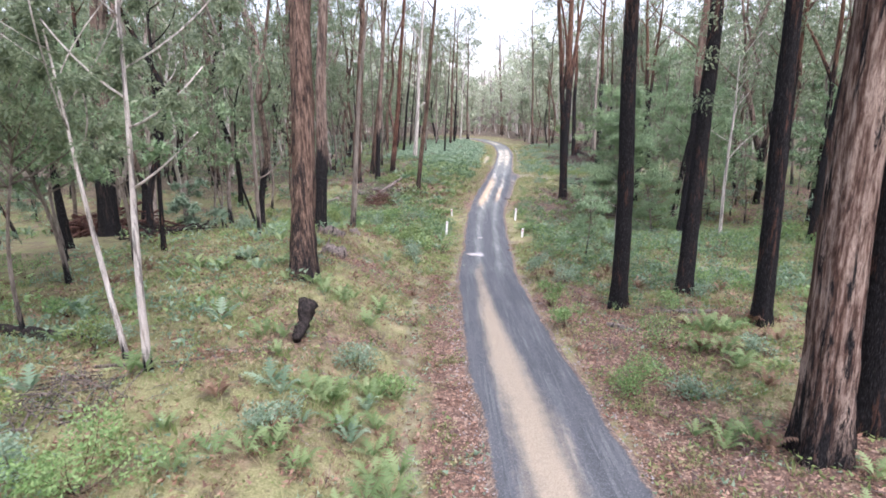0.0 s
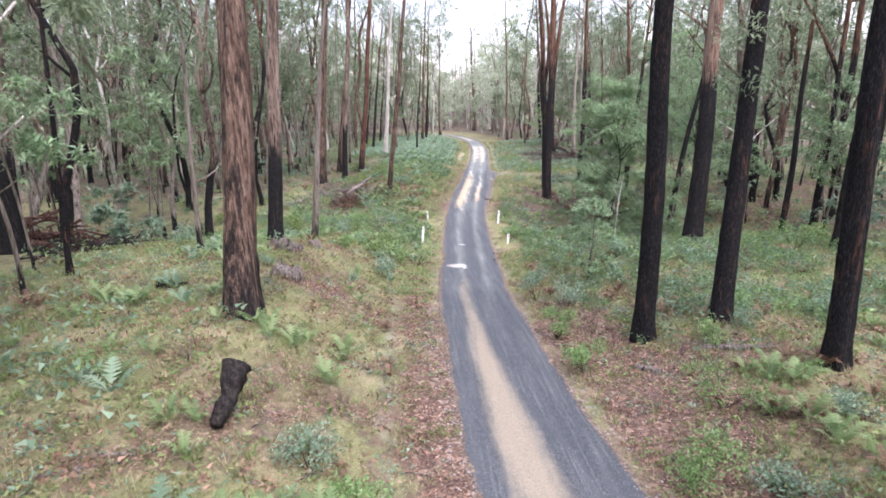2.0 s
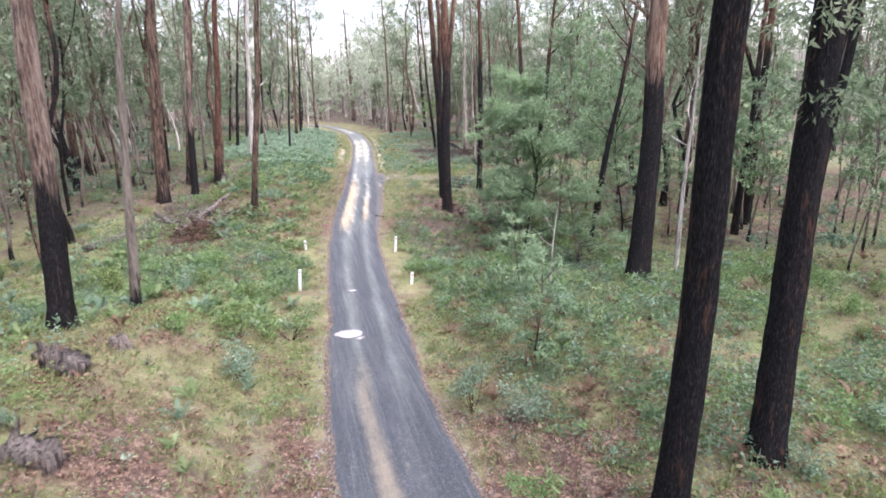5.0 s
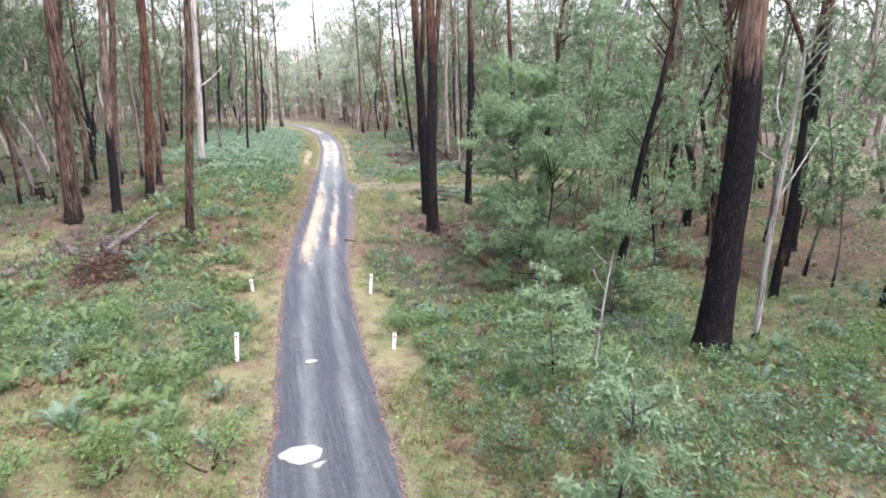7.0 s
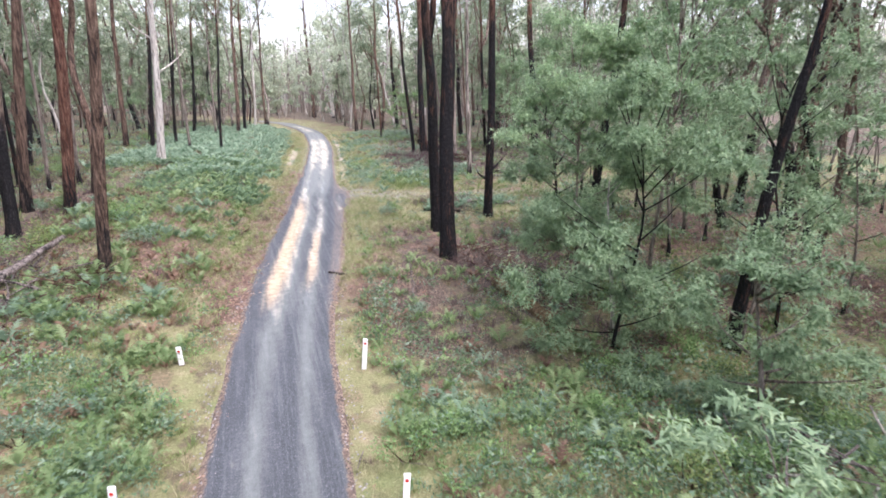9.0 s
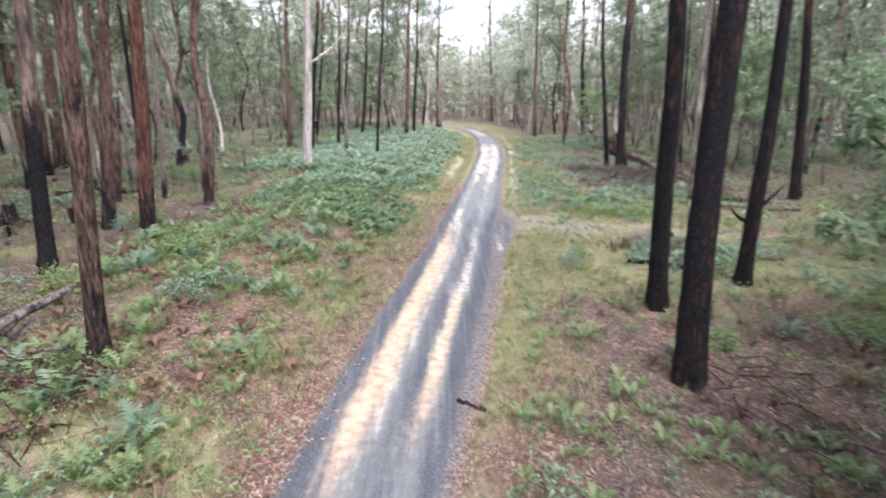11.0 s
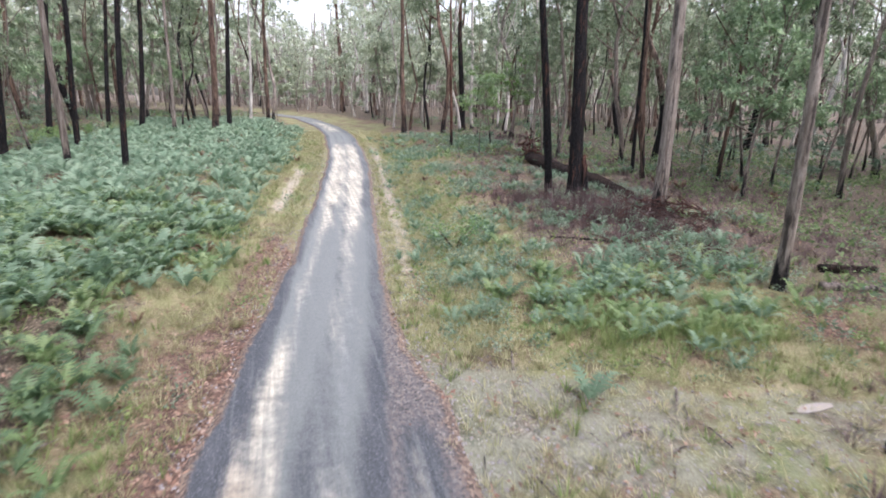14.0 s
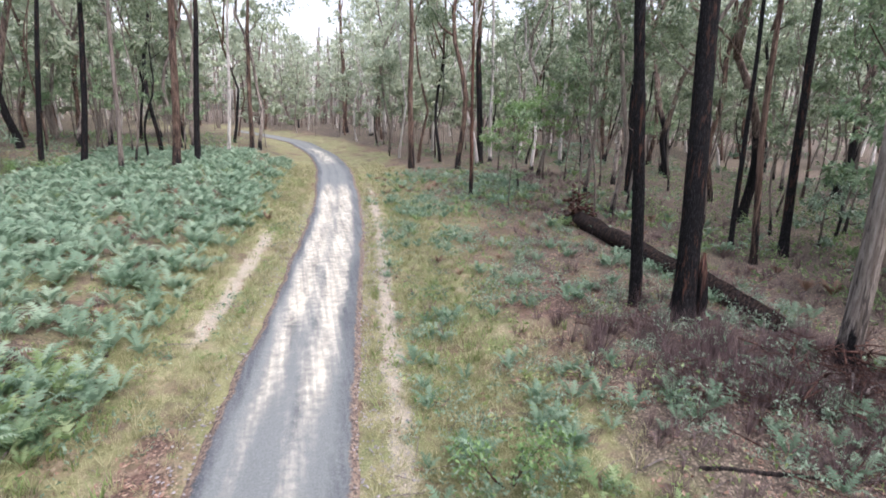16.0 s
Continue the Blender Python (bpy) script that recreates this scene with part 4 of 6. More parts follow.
# west side, middle stretch
gum(-7.5, 49.1, 0.72, 0.085, -0.035, 25, BARK_BROWN, "large brown gum scorched at the foot, above dead branches", sides=22, rings=36)
gum(-6.85, 54.5, 0.46, 0.13, -0.012, 24, BARK_BROWN, "dark brown straight gum with rough bark", sides=18, rings=34)
gum(-4.75, 53.1, 0.46, 0.12, -0.08, 24, BARK_RED, "straight gum with deep red-brown bark", sides=18, rings=34)
gum(-1.95, 45.7, 0.38, 0.125, -0.1, 22, BARK_BROWN, "brown gum with a pale flank and a blackened foot", sides=20, rings=40)
gum(-5.75, 49.8, 0.42, 0.067, 0.044, 23, BARK_BROWN_LOW, "leaning brown gum with a blackened foot among ferns", sides=18, rings=36)
gum(-15.9, 63.2, 0.46, 0.0, 0.0, 22, BARK_BROWN, "slim brown gum in the forest", sides=12)
gum(-18.2, 67.5, 0.66, 0.03, 0.0, 24, BARK_BROWN, "brown gum with loose bark", sides=12)
gum(-5.2, 59.03, 0.4, 0.06, 0.02, 21, BARK_BROWN, "dark curved gum with rough bark", sides=14, sway=0.6)
gum(-7.54, 59.9, 0.2, 0.04, 0.0, 17, BARK_GREY, "thin grey gum stem", sides=9, n=700)
gum(-9.6, 62.0, 0.24, 0.02, 0.0, 18, BARK_CHAR, "thin blackened gum stem", sides=9, n=700)
# west side, above the bracken
gum(-3.5, 69.8, 0.56, 0.085, -0.03, 22, BARK_WHITE, "white-trunked gum with a blackened foot and a crooked dead limb", sides=18, rings=36, bare=((6.2, 0.5, 2.6), (8.4, 3.4, 1.8)))
gum(-2.4, 78.5, 0.28, 0.0, 0.0, 19, BARK_GREY, "thin grey gum stem", sides=10, n=800)
gum(0.25, 76.2, 0.25, 0.07, 0, 15, BARK_CHAR, "thin blackened stem standing in bracken", sides=12, n=500, low=0.7)
gum(-4.4, 86.0, 0.3, 0.06, -0.02, 17, BARK_CHAR, "thin blackened stem standing in bracken", sides=10, n=700)
gum(-5.8, 81.2, 0.38, 0.12, -0.03, 19, BARK_CHAR, "blackened gum at the edge of the bracken", sides=12, n=900)
gum(-7.6, 91.5, 0.34, 0.12, -0.03, 18, BARK_CHAR, "blackened gum at the edge of the bracken", sides=12, n=900)
gum(1.94, 98.9, 0.4, 0.05, -0.02, 21, BARK_CHAR, "blackened gum at the far edge of the bracken", sides=14)
gum(1.24, 96.2, 0.46, 0.05, -0.01, 22, BARK_BROWN, "brown gum at the far edge of the bracken", sides=14)
gum(3.2, 104.4, 0.27, 0.06, -0.02, 20, BARK_WHITE, "slim white gum behind the bracken", sides=10)
gum(-3.7, 96.7, 0.36, 0.1, -0.03, 20, BARK_CHAR, "blackened gum behind the bracken", sides=12)
gum(-5.8, 96.7, 0.3, 0.1, -0.03, 19, BARK_CHAR, "thin blackened gum behind the bracken", sides=10)
gum(-1.2, 94.5, 0.26, 0.03, 0.0, 18, BARK_GREY, "thin grey gum behind the bracken", sides=10)
gum(-8.6, 85.0, 0.5, 0.05, 0.0, 21, BARK_BROWN, "brown gum behind the bracken", sides=12)
gum(4.6, 107.5, 0.36, 0.02, 0.0, 21, BARK_BROWN, "brown gum by the bend of the road", sides=12)
# east side, near stretch
gum(7.04, 9.92, 0.84, -0.035, 0.0, 27, BARK_PATCH, "massive gum with peeling brown, cream and charred bark", sides=36, rings=54, low=0.6)
gum(8.2, 10.45, 0.6, -0.06, 0.0, 26, BARK_CHAR, "charred gum pressed against a larger neighbour", sides=22, rings=36, low=0.6)
gum(6.12, 18.49, 0.52, -0.03, -0.07, 25, BARK_CHAR, "tall straight gum charred black with rusty flecks", sides=26, rings=44, low=0.62)
gum(8.45, 18.87, 0.56, 0.047, 0.052, 24, BARK_CHAR, "tall charred gum with fresh leaf tufts on its stem", sides=24, rings=40, low=0.62, sprouts=((6.2, 0.55), (7.4, 0.7), (8.6, 0.6)))
gum(9.27, 15.75, 0.5, -0.012, -0.006, 25, BARK_CHAR, "tall straight gum charred black", sides=22, rings=40, low=0.62)
gum(12.97, 29.2, 0.8, 0.046, 0.052, 25, BARK_HALF, "broad gum, black below and bare brown above", sides=24, rings=40, forks=((10.5, 0.2, 4.0, 9.0),), bare=((9.2, 2.4, 3.0),))
gum(15.1, 29.7, 0.2, 0.0, 0.0, 9.5, BARK_WHITE, "thin pale forked sapling", sides=10, bare=((4.2, 0.3, 2.6), (5.2, 2.5, 2.0), (6.0, 0.9, 2.4)), n=500, low=0.7, name="gum_sapling")
gum(21.7, 30.3, 0.48, 0.09, -0.01, 21, BARK_CHAR, "leaning charred gum with thin crown", sides=14, forks=((8.0, 0.6, 1.6, 7.0),))
gum(26.8, 38.2, 0.52, 0.0, 0.0, 23, BARK_CHAR, "charred gum in the gully forest", sides=12, forks=((7.0, 2.6, 1.8, 8.0),))
gum(24.5, 36.6, 0.4, 0.02, 0.0, 20, BARK_CHAR, "charred gum in the gully forest", sides=12)
gum(15.5, 36.9, 0.4, 0.13, -0.03, 13, BARK_CHAR, "leaning charred stem behind wattles", sides=12, n=400, low=0.7)
gum(20.3, 33.5, 0.34, 0.03, 0.0, 19, BARK_CHAR, "slim charred gum in the gully", sides=12)
gum(17.8, 26.5, 0.4, 0.05, 0.0, 21, BARK_CHAR, "charred gum with forked top", sides=12)
gum(24.7, 27.0, 0.5, 0.05, 0.0, 22, BARK_WHITE, "grey gum with pale upper stem", sides=12)
gum(12.8, 38.7, 0.14, 0.0, 0.0, 4.6, BARK_WHITE, "thin pale dead stem in front of wattles", sides=9, rings=14, n=0, limbs=2, low=0.5, sway=0.3, bare=((2.4, 0.4, 1.0), (3.2, 2.6, 1.2)), name="dead_tree")
gum(9.3, 29.3, 0.08, 0.02, 0.0, 3.4, BARK_WHITE, "thin pale dead sapling in the gully herbs", sides=8, rings=12, n=0, limbs=2, low=0.5, sway=0.25, bare=((1.8, 3.4, 0.8),), name="dead_tree")
gum(15.3, 36.4, 0.11, 0.03, 0.0, 4.0, BARK_PALE, "thin grey dead stem between wattles", sides=8, rings=12, n=0, limbs=2, low=0.5, sway=0.4, bare=((2.2, 1.2, 1.4), (2.9, 4.0, 1.0)), name="dead_tree")
# east side, middle stretch
gum(10.15, 46.1, 0.64, 0.03, 0.085, 25, BARK_CHAR, "charred gum, one of a close pair by the road", sides=24, rings=40, low=0.6, forks=((8.0, 0.4, 5.5, 10.0),), bare=((2.2, 3.0, 0.5),))
gum(10.98, 49.98, 0.52, -0.055, -0.03, 25, BARK_CHAR, "slimmer charred gum, one of a close pair", sides=20, rings=36, low=0.6, forks=((8.5, 2.8, 6.0, 10.0),))
gum(14.45, 51.88, 0.46, 0.01, 0.003, 21, BARK_CHAR, "charred gum with a burnt hollow foot", sides=16, bare=((1.4, 1.0, 0.9), (2.0, 3.0, 0.8), (2.4, 0.2, 1.2)))
gum(15.4, 44.0, 0.4, 0.07, -0.02, 15, BARK_CHAR, "charred stem behind wattles", sides=12, n=500)
gum(23.9, 64.1, 0.55, -0.07, 0.02, 23, BARK_CHAR, "straight charred gum beyond the side track", sides=16, rings=34)
gum(17.9, 63.2, 0.31, -0.02, 0.0, 17, BARK_PALE, "slim pale gum beside the side track", sides=14, n=700, low=0.6)
# east side, far stretch
gum(16.53, 73.27, 0.32, -0.088, 0.026, 20, BARK_CHAR, "slim charred gum beside a fallen log", sides=18, rings=36, low=0.6)
split_gum = gum(16.97, 72, 0.52, 0.014, 0.078, 24, BARK_CHAR, "thick charred gum with a split torn foot", sides=26, rings=44, low=0.6)
link("bark_slab", *tube([(0.3, -0.2, -0.1), (0.31, -0.19, 0.6), (0.27, -0.16, 1.2), (0.24, -0.14, 1.75)], (0.13, 0.11, 0.1, 0.03), 7, 0.18, np.random.default_rng(8)), BARK_RED, split_gum, label="torn red-brown slab of bark")
gum(18.88, 69.34, 0.44, 0.008, 0.02, 23, BARK_PALE, "pale grey gum with peeling bark among dead branches", sides=22, rings=40, low=0.6)
gum(17.07, 89.2, 0.22, -0.02, 0.0, 14, BARK_RED, "thin red-brown young gum stem", sides=12, n=500)
gum(16.4, 101.8, 0.44, -0.02, 0.0, 23, BARK_BROWN, "straight brown gum near the bend", sides=14)
gum(23.1, 105.5, 0.56, -0.045, 0.01, 24, BARK_CHAR, "dark charred gum near the bend", sides=14)
gum(24.6, 107.0, 0.34, -0.03, 0.01, 22, BARK_WHITE, "white gum beside a dark one", sides=12)
gum(24.9, 76.6, 0.32, -0.05, 0.01, 19, BARK_CHAR, "charred gum in the open forest", sides=14)
gum(22.8, 75.8, 0.24, -0.07, 0.02, 17, BARK_BROWN, "thin brown gum in open forest", sides=12, n=900)
gum(23.4, 77.5, 0.2, -0.02, 0.01, 16, BARK_CHAR, "thin charred gum in open forest", sides=10, n=700)
gum(30.9, 106.0, 0.34, -0.02, 0.0, 20, BARK_WHITE, "forked white gum in open forest", sides=12, bare=((7.0, 2.4, 4.0),))
gum(19.0, 144.0, 0.55, 0.0, 0.0, 24, BARK_WHITE, "white gum beyond the bend", sides=12)
gum(22.1, 150.9, 0.6, 0.0, 0.0, 25, BARK_WHITE, "white gum beyond the bend", sides=12)
gum(15.9, 151.9, 0.8, -0.03, 0.01, 26, BARK_BROWN, "broad brown gum beyond the bend", sides=12)
gum(45.4, 90.4, 0.48, -0.01, 0.0, 23, BARK_PALE, "leaning pale gum in the open forest", sides=12)
gum(27.3, 89.8, 0.55, -0.045, 0.01, 24, BARK_CHAR, "charred gum in the open forest", sides=14)

# understorey
wattle(12.0, 37.6, 7.8, 2.6, "bushy green wattle filling the gully side", 40000, clumps=26, seed=1, low=0.05, size=(0.15, 0.042), mat=BARK_CHAR, d=0.11)
wattle(13.1, 41.3, 9.4, 2.6, "spreading green wattle beside the road", 50000, leaf=LEAF_WATTLE_LIFTED, clumps=24, seed=2, low=0.14, size=(0.15, 0.042), mat=BARK_GREY, d=0.11)
wattle(15.6, 40.6, 11.5, 2.5, "tall thin wattle by charred gums", 13000, clumps=18, seed=3, low=0.4, size=(0.16, 0.055))
wattle(17.6, 37.2, 9.5, 2.9, "dense green wattle in the gully", 15000, clumps=20, seed=4, low=0.15, size=(0.15, 0.042), mat=BARK_CHAR, d=0.11)
wattle(12.9, 33.6, 4.2, 2.0, "low leafy wattle in the gully", 12000, clumps=14, seed=5, low=0.12, size=(0.15, 0.042))
wattle(6.6, 24.7, 3.3, 1.15, "small feathery wattle by the road", 3600, clumps=12, seed=6, low=0.1, d=0.07, size=(0.14, 0.045))
wattle(8.2, 29.5, 3.0, 1.3, "feathery young wattle on the gully bank", 3000, clumps=12, seed=7, low=0.1, d=0.06, size=(0.15, 0.05))
wattle(19.0, 43.5, 12.5, 3.2, "tall wattle behind the gully", 7000, clumps=20, seed=8, low=0.3)
wattle(15.5, 47.0, 7.5, 2.3, "dark green wattle with black stems", 4500, clumps=16, seed=9, low=0.25, mat=BARK_CHAR)
wattle(22.0, 46.0, 9.0, 3.0, "wattle among forest gums", 5000, clumps=18, seed=10)
wattle(-11.5, 17.5, 7.5, 2.8, "wide-crowned wattle among slim trunks", 16000, clumps=22, seed=11, low=0.45, size=(0.17, 0.05))
wattle(-14.0, 21.0, 8.5, 3.0, "wide-crowned wattle among slim trunks", 8000, clumps=18, seed=12, low=0.4, size=(0.17, 0.05))
wattle(-9.6, 13.2, 8.0, 2.7, "leafy wattle over the grass", 16000, clumps=22, seed=13, low=0.5, mat=BARK_GREY, d=0.11, size=(0.17, 0.05), leaf=LEAF_GUM)
wattle(-12.5, 28.5, 2.6, 1.3, "rounded blue-green shrub under gums", 2600, clumps=10, seed=14, low=0.1, d=0.08, leaf=LEAF_GREY)
wattle(27.5, 74.5, 8.0, 2.8, "bright green wattle in the open forest", 6000, clumps=18, seed=15, low=0.3)
wattle(24.0, 70.8, 9.0, 2.8, "bright green wattle among dark stems", 6000, clumps=18, seed=16, low=0.35)
wattle(17.9, 85.8, 5.2, 1.1, "slim young wattle on the open forest floor", 1500, clumps=10, seed=19, low=0.3, d=0.06, size=(0.17, 0.06))
wattle(21.0, 92.0, 6.0, 1.8, "young olive-leaved wattle tree", 3000, clumps=12, seed=17, low=0.4, leaf=LEAF_SHRUB)
wattle(25.0, 97.0, 7.0, 2.2, "young olive-leaved wattle tree", 3000, clumps=12, seed=18, low=0.45, leaf=LEAF_SHRUB)

# ---- forest behind, as copies of a few trees ----
rng = np.random.default_rng(21)
stock = []
for k, (d, h, mat, n, low, label) in enumerate((
    (0.4, 21, BARK_BROWN, 900, 0.36, "brown forest gum among many others"), (0.32, 19, BARK_CHAR, 760, 0.34, "charred forest gum among many others"), (0.46, 23, BARK_BROWN_LOW, 950, 0.36, "brown forest gum with a charred foot"),
    (0.22, 17, BARK_GREY, 620, 0.36, "thin grey forest gum among many others"), (0.3, 20, BARK_GREY, 800, 0.34, "slim grey forest gum among many others"), (0.34, 22, BARK_PALE, 850, 0.36, "pale forest gum among many others"),
    (0.18, 14, BARK_BROWN, 520, 0.36, "thin brown forest gum among many others"), (0.24, 18, BARK_WHITE, 640, 0.4, "slim white forest gum among many others"), (0.16, 13, BARK_CHAR, 420, 0.4, "thin charred forest gum among many others"))):
    for twin in range(2):
        x, y = -30.0 - 9 * k, 30.0 + 40 * twin + 3 * k
        stock.append(gum_tree(x, y, d, (rng.normal() * 0.03, rng.normal() * 0.03), h, mat, label, "forest gums", n=int(n * 1.75), low=low - 0.05, sway=0.85 if k % 3 else 0.5, forks=((h * rng.uniform(0.3, 0.55), rng.uniform(0, 6.283), 3.4, h * 0.42),) if (k + twin) % 3 else (), leaf=LEAF_GUM, size=(0.34, 0.115), sides=8, rings=14, limbs=5, seed=400 + 10 * k + twin, spread=0.12))
        named.append((x, y))
crowd = []
for k, (d, h, mat) in enumerate(((0.4, 21, BARK_BROWN), (0.3, 19, BARK_CHAR), (0.24, 18, BARK_GREY), (0.32, 22, BARK_PALE), (0.22, 16, BARK_BROWN), (0.28, 20, BARK_WHITE), (0.34, 20, BARK_GREY))):
    crowd.append(gum_tree(-32.0 - 8 * k, -34.0, d, (rng.normal() * 0.03, rng.normal() * 0.03), h, mat, "forest gum among many others", "forest gums", n=430, low=0.34, leaf=LEAF_HAZE, size=(0.7, 0.34), sides=5, rings=6, limbs=3, sway=0.8, forks=((h * 0.5, 2.0 * k, 2.4, h * 0.4),) if k % 2 else (), seed=500 + k, spread=0.14))
    named.append((-32.0 - 8 * k, -34.0))
taken = {}
for x, y in named:
    taken.setdefault((int(x // 4), int(y // 4)), []).append((x, y))


def free(x, y, gap):
    cx, cy = int(x // 4), int(y // 4)
    return all((x - a) ** 2 + (y - b) ** 2 > gap * gap for i in (-1, 0, 1) for j in (-1, 0, 1) for a, b in taken.get((cx + i, cy + j), ()))


def wild(x, y):
    """Whether the unmarked forest stands here, clear of the road, the bracken and the trees placed singly."""
    d = x - float(ROAD_X(y))
    if y < 6:
        return abs(d) > 6 and (y < -3 or abs(d) > 14)
    if d < 0:
        edge = 15 if y < 18 else 12.5 if y < 32 else 13 if y < 58 else 12.5 if y < 70 else 17 if y < 84 else 14.5 if y < 96 else 8.5 if y < 110 else 4.5
        return d < -edge
    edge = 12 if y < 26 else 19 if y < 58 else 14.5 if y < 62 else 17 if y < 80 else 9 if y < 100 else 5
    if box_mask(np.array(y), 53, 60, 1) > 0.4 and x < 34:
        return False
    if 19 < x < 27 and 56 < y < 69:
        return False
    return d > edge


def place_copies(stock, count, area, gap, gen, sizes=(0.8, 1.2), near=None):
    made = tries = 0
    while made < count and tries < count * 30:
        tries += 1
        x, y = gen.uniform(area[0], area[1]), gen.uniform(area[2], area[3])
        if not wild(x, y) or not free(x, y, gap):
            continue
        taken.setdefault((int(x // 4), int(y // 4)), []).append((x, y))
        s = gen.uniform(*sizes)
        copy_thing(stock[gen.integers(len(stock))], pose(x, y, zat(x, y) - 0.03, 0, 0, gen.uniform(0, 360)) @ Matrix.Diagonal((s, s, s * gen.uniform(0.9, 1.15), 1)))
        made += 1


def place_joined(stock, count, area, gap, gen, names, label, sizes=(0.8, 1.2), beyond=0.0):
    """The same trees further off, joined by material."""
    heaps, made, tries = {}, 0, 0
    kit = []
    for tree in stock:
        parts = {}
        for ob in tree.children_recursive:
            me = ob.data
            co = np.empty(3 * len(me.vertices), np.float32)
            me.vertices.foreach_get("co", co)
            parts.setdefault(me.materials[0].name, []).append((co.reshape(-1, 3), [tuple(p.vertices) for p in me.polygons]))
        kit.append({k: join([(list(map(tuple, v)), f) for v, f in ps]) for k, ps in parts.items()})
    while made < count and tries < count * 30:
        tries += 1
        x, y = gen.uniform(area[0], area[1]), gen.uniform(area[2], area[3])
        if not wild(x, y) or not free(x, y, gap) or abs(x - float(ROAD_X(y))) < beyond and y > -12:
            continue
        taken.setdefault((int(x // 4), int(y // 4)), []).append((x, y))
        s, a, z = gen.uniform(*sizes), gen.uniform(0, 6.283), zat(x, y) - 0.03
        if 5 < x < 18 and y > 105:
            s *= 0.74
        for key, (v, f) in kit[gen.integers(len(kit))].items():
            co = np.asarray(v)
            h = heaps.setdefault(key, [[], [], 0])
            h[0].append(np.stack([(co[:, 0] * math.cos(a) - co[:, 1] * math.sin(a)) * s + x, (co[:, 0] * math.sin(a) + co[:, 1] * math.cos(a)) * s + y, co[:, 2] * s + z], -1))
            h[1].extend(tuple(i + h[2] for i in q) for q in f)
            h[2] += len(co)
        made += 1
    for key, (vs, fs, _) in heaps.items():
        leafy = "leaves" in key
        ob = link(names[1] if leafy else names[0], np.concatenate(vs), fs, bpy.data.materials[key], flat=leafy)
        tagged(ob, label, "forest", kind="stuff")


place_copies(stock, 190, (-44, 48, 10, 112), 1.5, rng)
place_joined(crowd, 330, (-80, 85, 104, 200), 1.9, rng, ("forest_trunks", "forest_foliage"), "trunks and canopy of the forest beyond the bend")
place_joined(crowd, 150, (-95, 95, -45, 150), 2.2, rng, ("outer_trunks", "outer_foliage"), "trunks and canopy of the surrounding forest", beyond=31.0)

brush = []
for k, (h, s, n, low, leaf, label) in enumerate((
    (10.5, 2.0, 1500, 0.45, LEAF_GUM, "leafy young gum in the understorey"), (7.5, 2.2, 1600, 0.4, LEAF_WATTLE, "green wattle in the understorey"), (12.5, 2.3, 1700, 0.42, LEAF_GUM, "tall young gum in the understorey"),
    (2.4, 1.3, 600, 0.12, LEAF_GREY, "blue-green shrub in the understorey"), (9.0, 1.8, 1500, 0.5, LEAF_WATTLE, "pale-leaved young gum in the understorey"), (11.5, 2.1, 1600, 0.38, LEAF_GUM, "slender young gum in the understorey"))):
    x, y = -40.0 - 8 * k, 12.0
    brush.append(wattle(x, y, h, s, label, n, low=low, d=0.12, leaf=leaf, clumps=8, seed=60 + k, group="understorey", size=(0.26, 0.088), name="young_tree"))
sprigs = [wattle(-30.0 - 8 * k, -30.0, h, 2.3, "leafy young gum of the outer forest", 420, low=0.35, d=0.12, leaf=LEAF_HAZE, clumps=6, seed=80 + k, group="understorey", size=(0.75, 0.36), twigs=False, name="young_tree") for k, h in enumerate((9.0, 12.0, 6.0))]
place_copies(brush, 160, (-42, 46, 12, 118), 1.3, rng)
place_copies(brush, 20, (33, 60, 42, 78), 1.3, rng)
place_copies(stock, 12, (33, 60, 42, 78), 1.3, rng)
place_joined(sprigs, 190, (-70, 70, 108, 190), 1.8, rng, ("young_stems", "young_foliage"), "young trees of the forest beyond the bend")
place_joined(sprigs, 60, (-90, 90, -40, 110), 2.5, rng, ("outer_stems", "outer_young_foliage"), "young trees of the surrounding forest", beyond=31.0)

place_copies(brush, 30, (-52, -9, 28, 80), 1.2, rng)
place_copies(stock, 40, (-56, -9, 28, 84), 1.2, rng)
place_copies(brush, 16, (20, 36, 57, 84), 1.0, rng)
place_copies(stock, 16, (24, 50, 76, 112), 1.4, rng)
flank = np.random.default_rng(77)
made = 0
while made < 34:
    x, y = flank.uniform(19, 40), flank.uniform(26, 55)
    if free(x, y, 1.1):
        taken.setdefault((int(x // 4), int(y // 4)), []).append((x, y))
        s = flank.uniform(0.8, 1.25)
        copy_thing(brush[(1, 1, 3, 4)[made % 4]], pose(x, y, zat(x, y), 0, 0, flank.uniform(0, 360)) @ Matrix.Scale(s, 4))
        made += 1

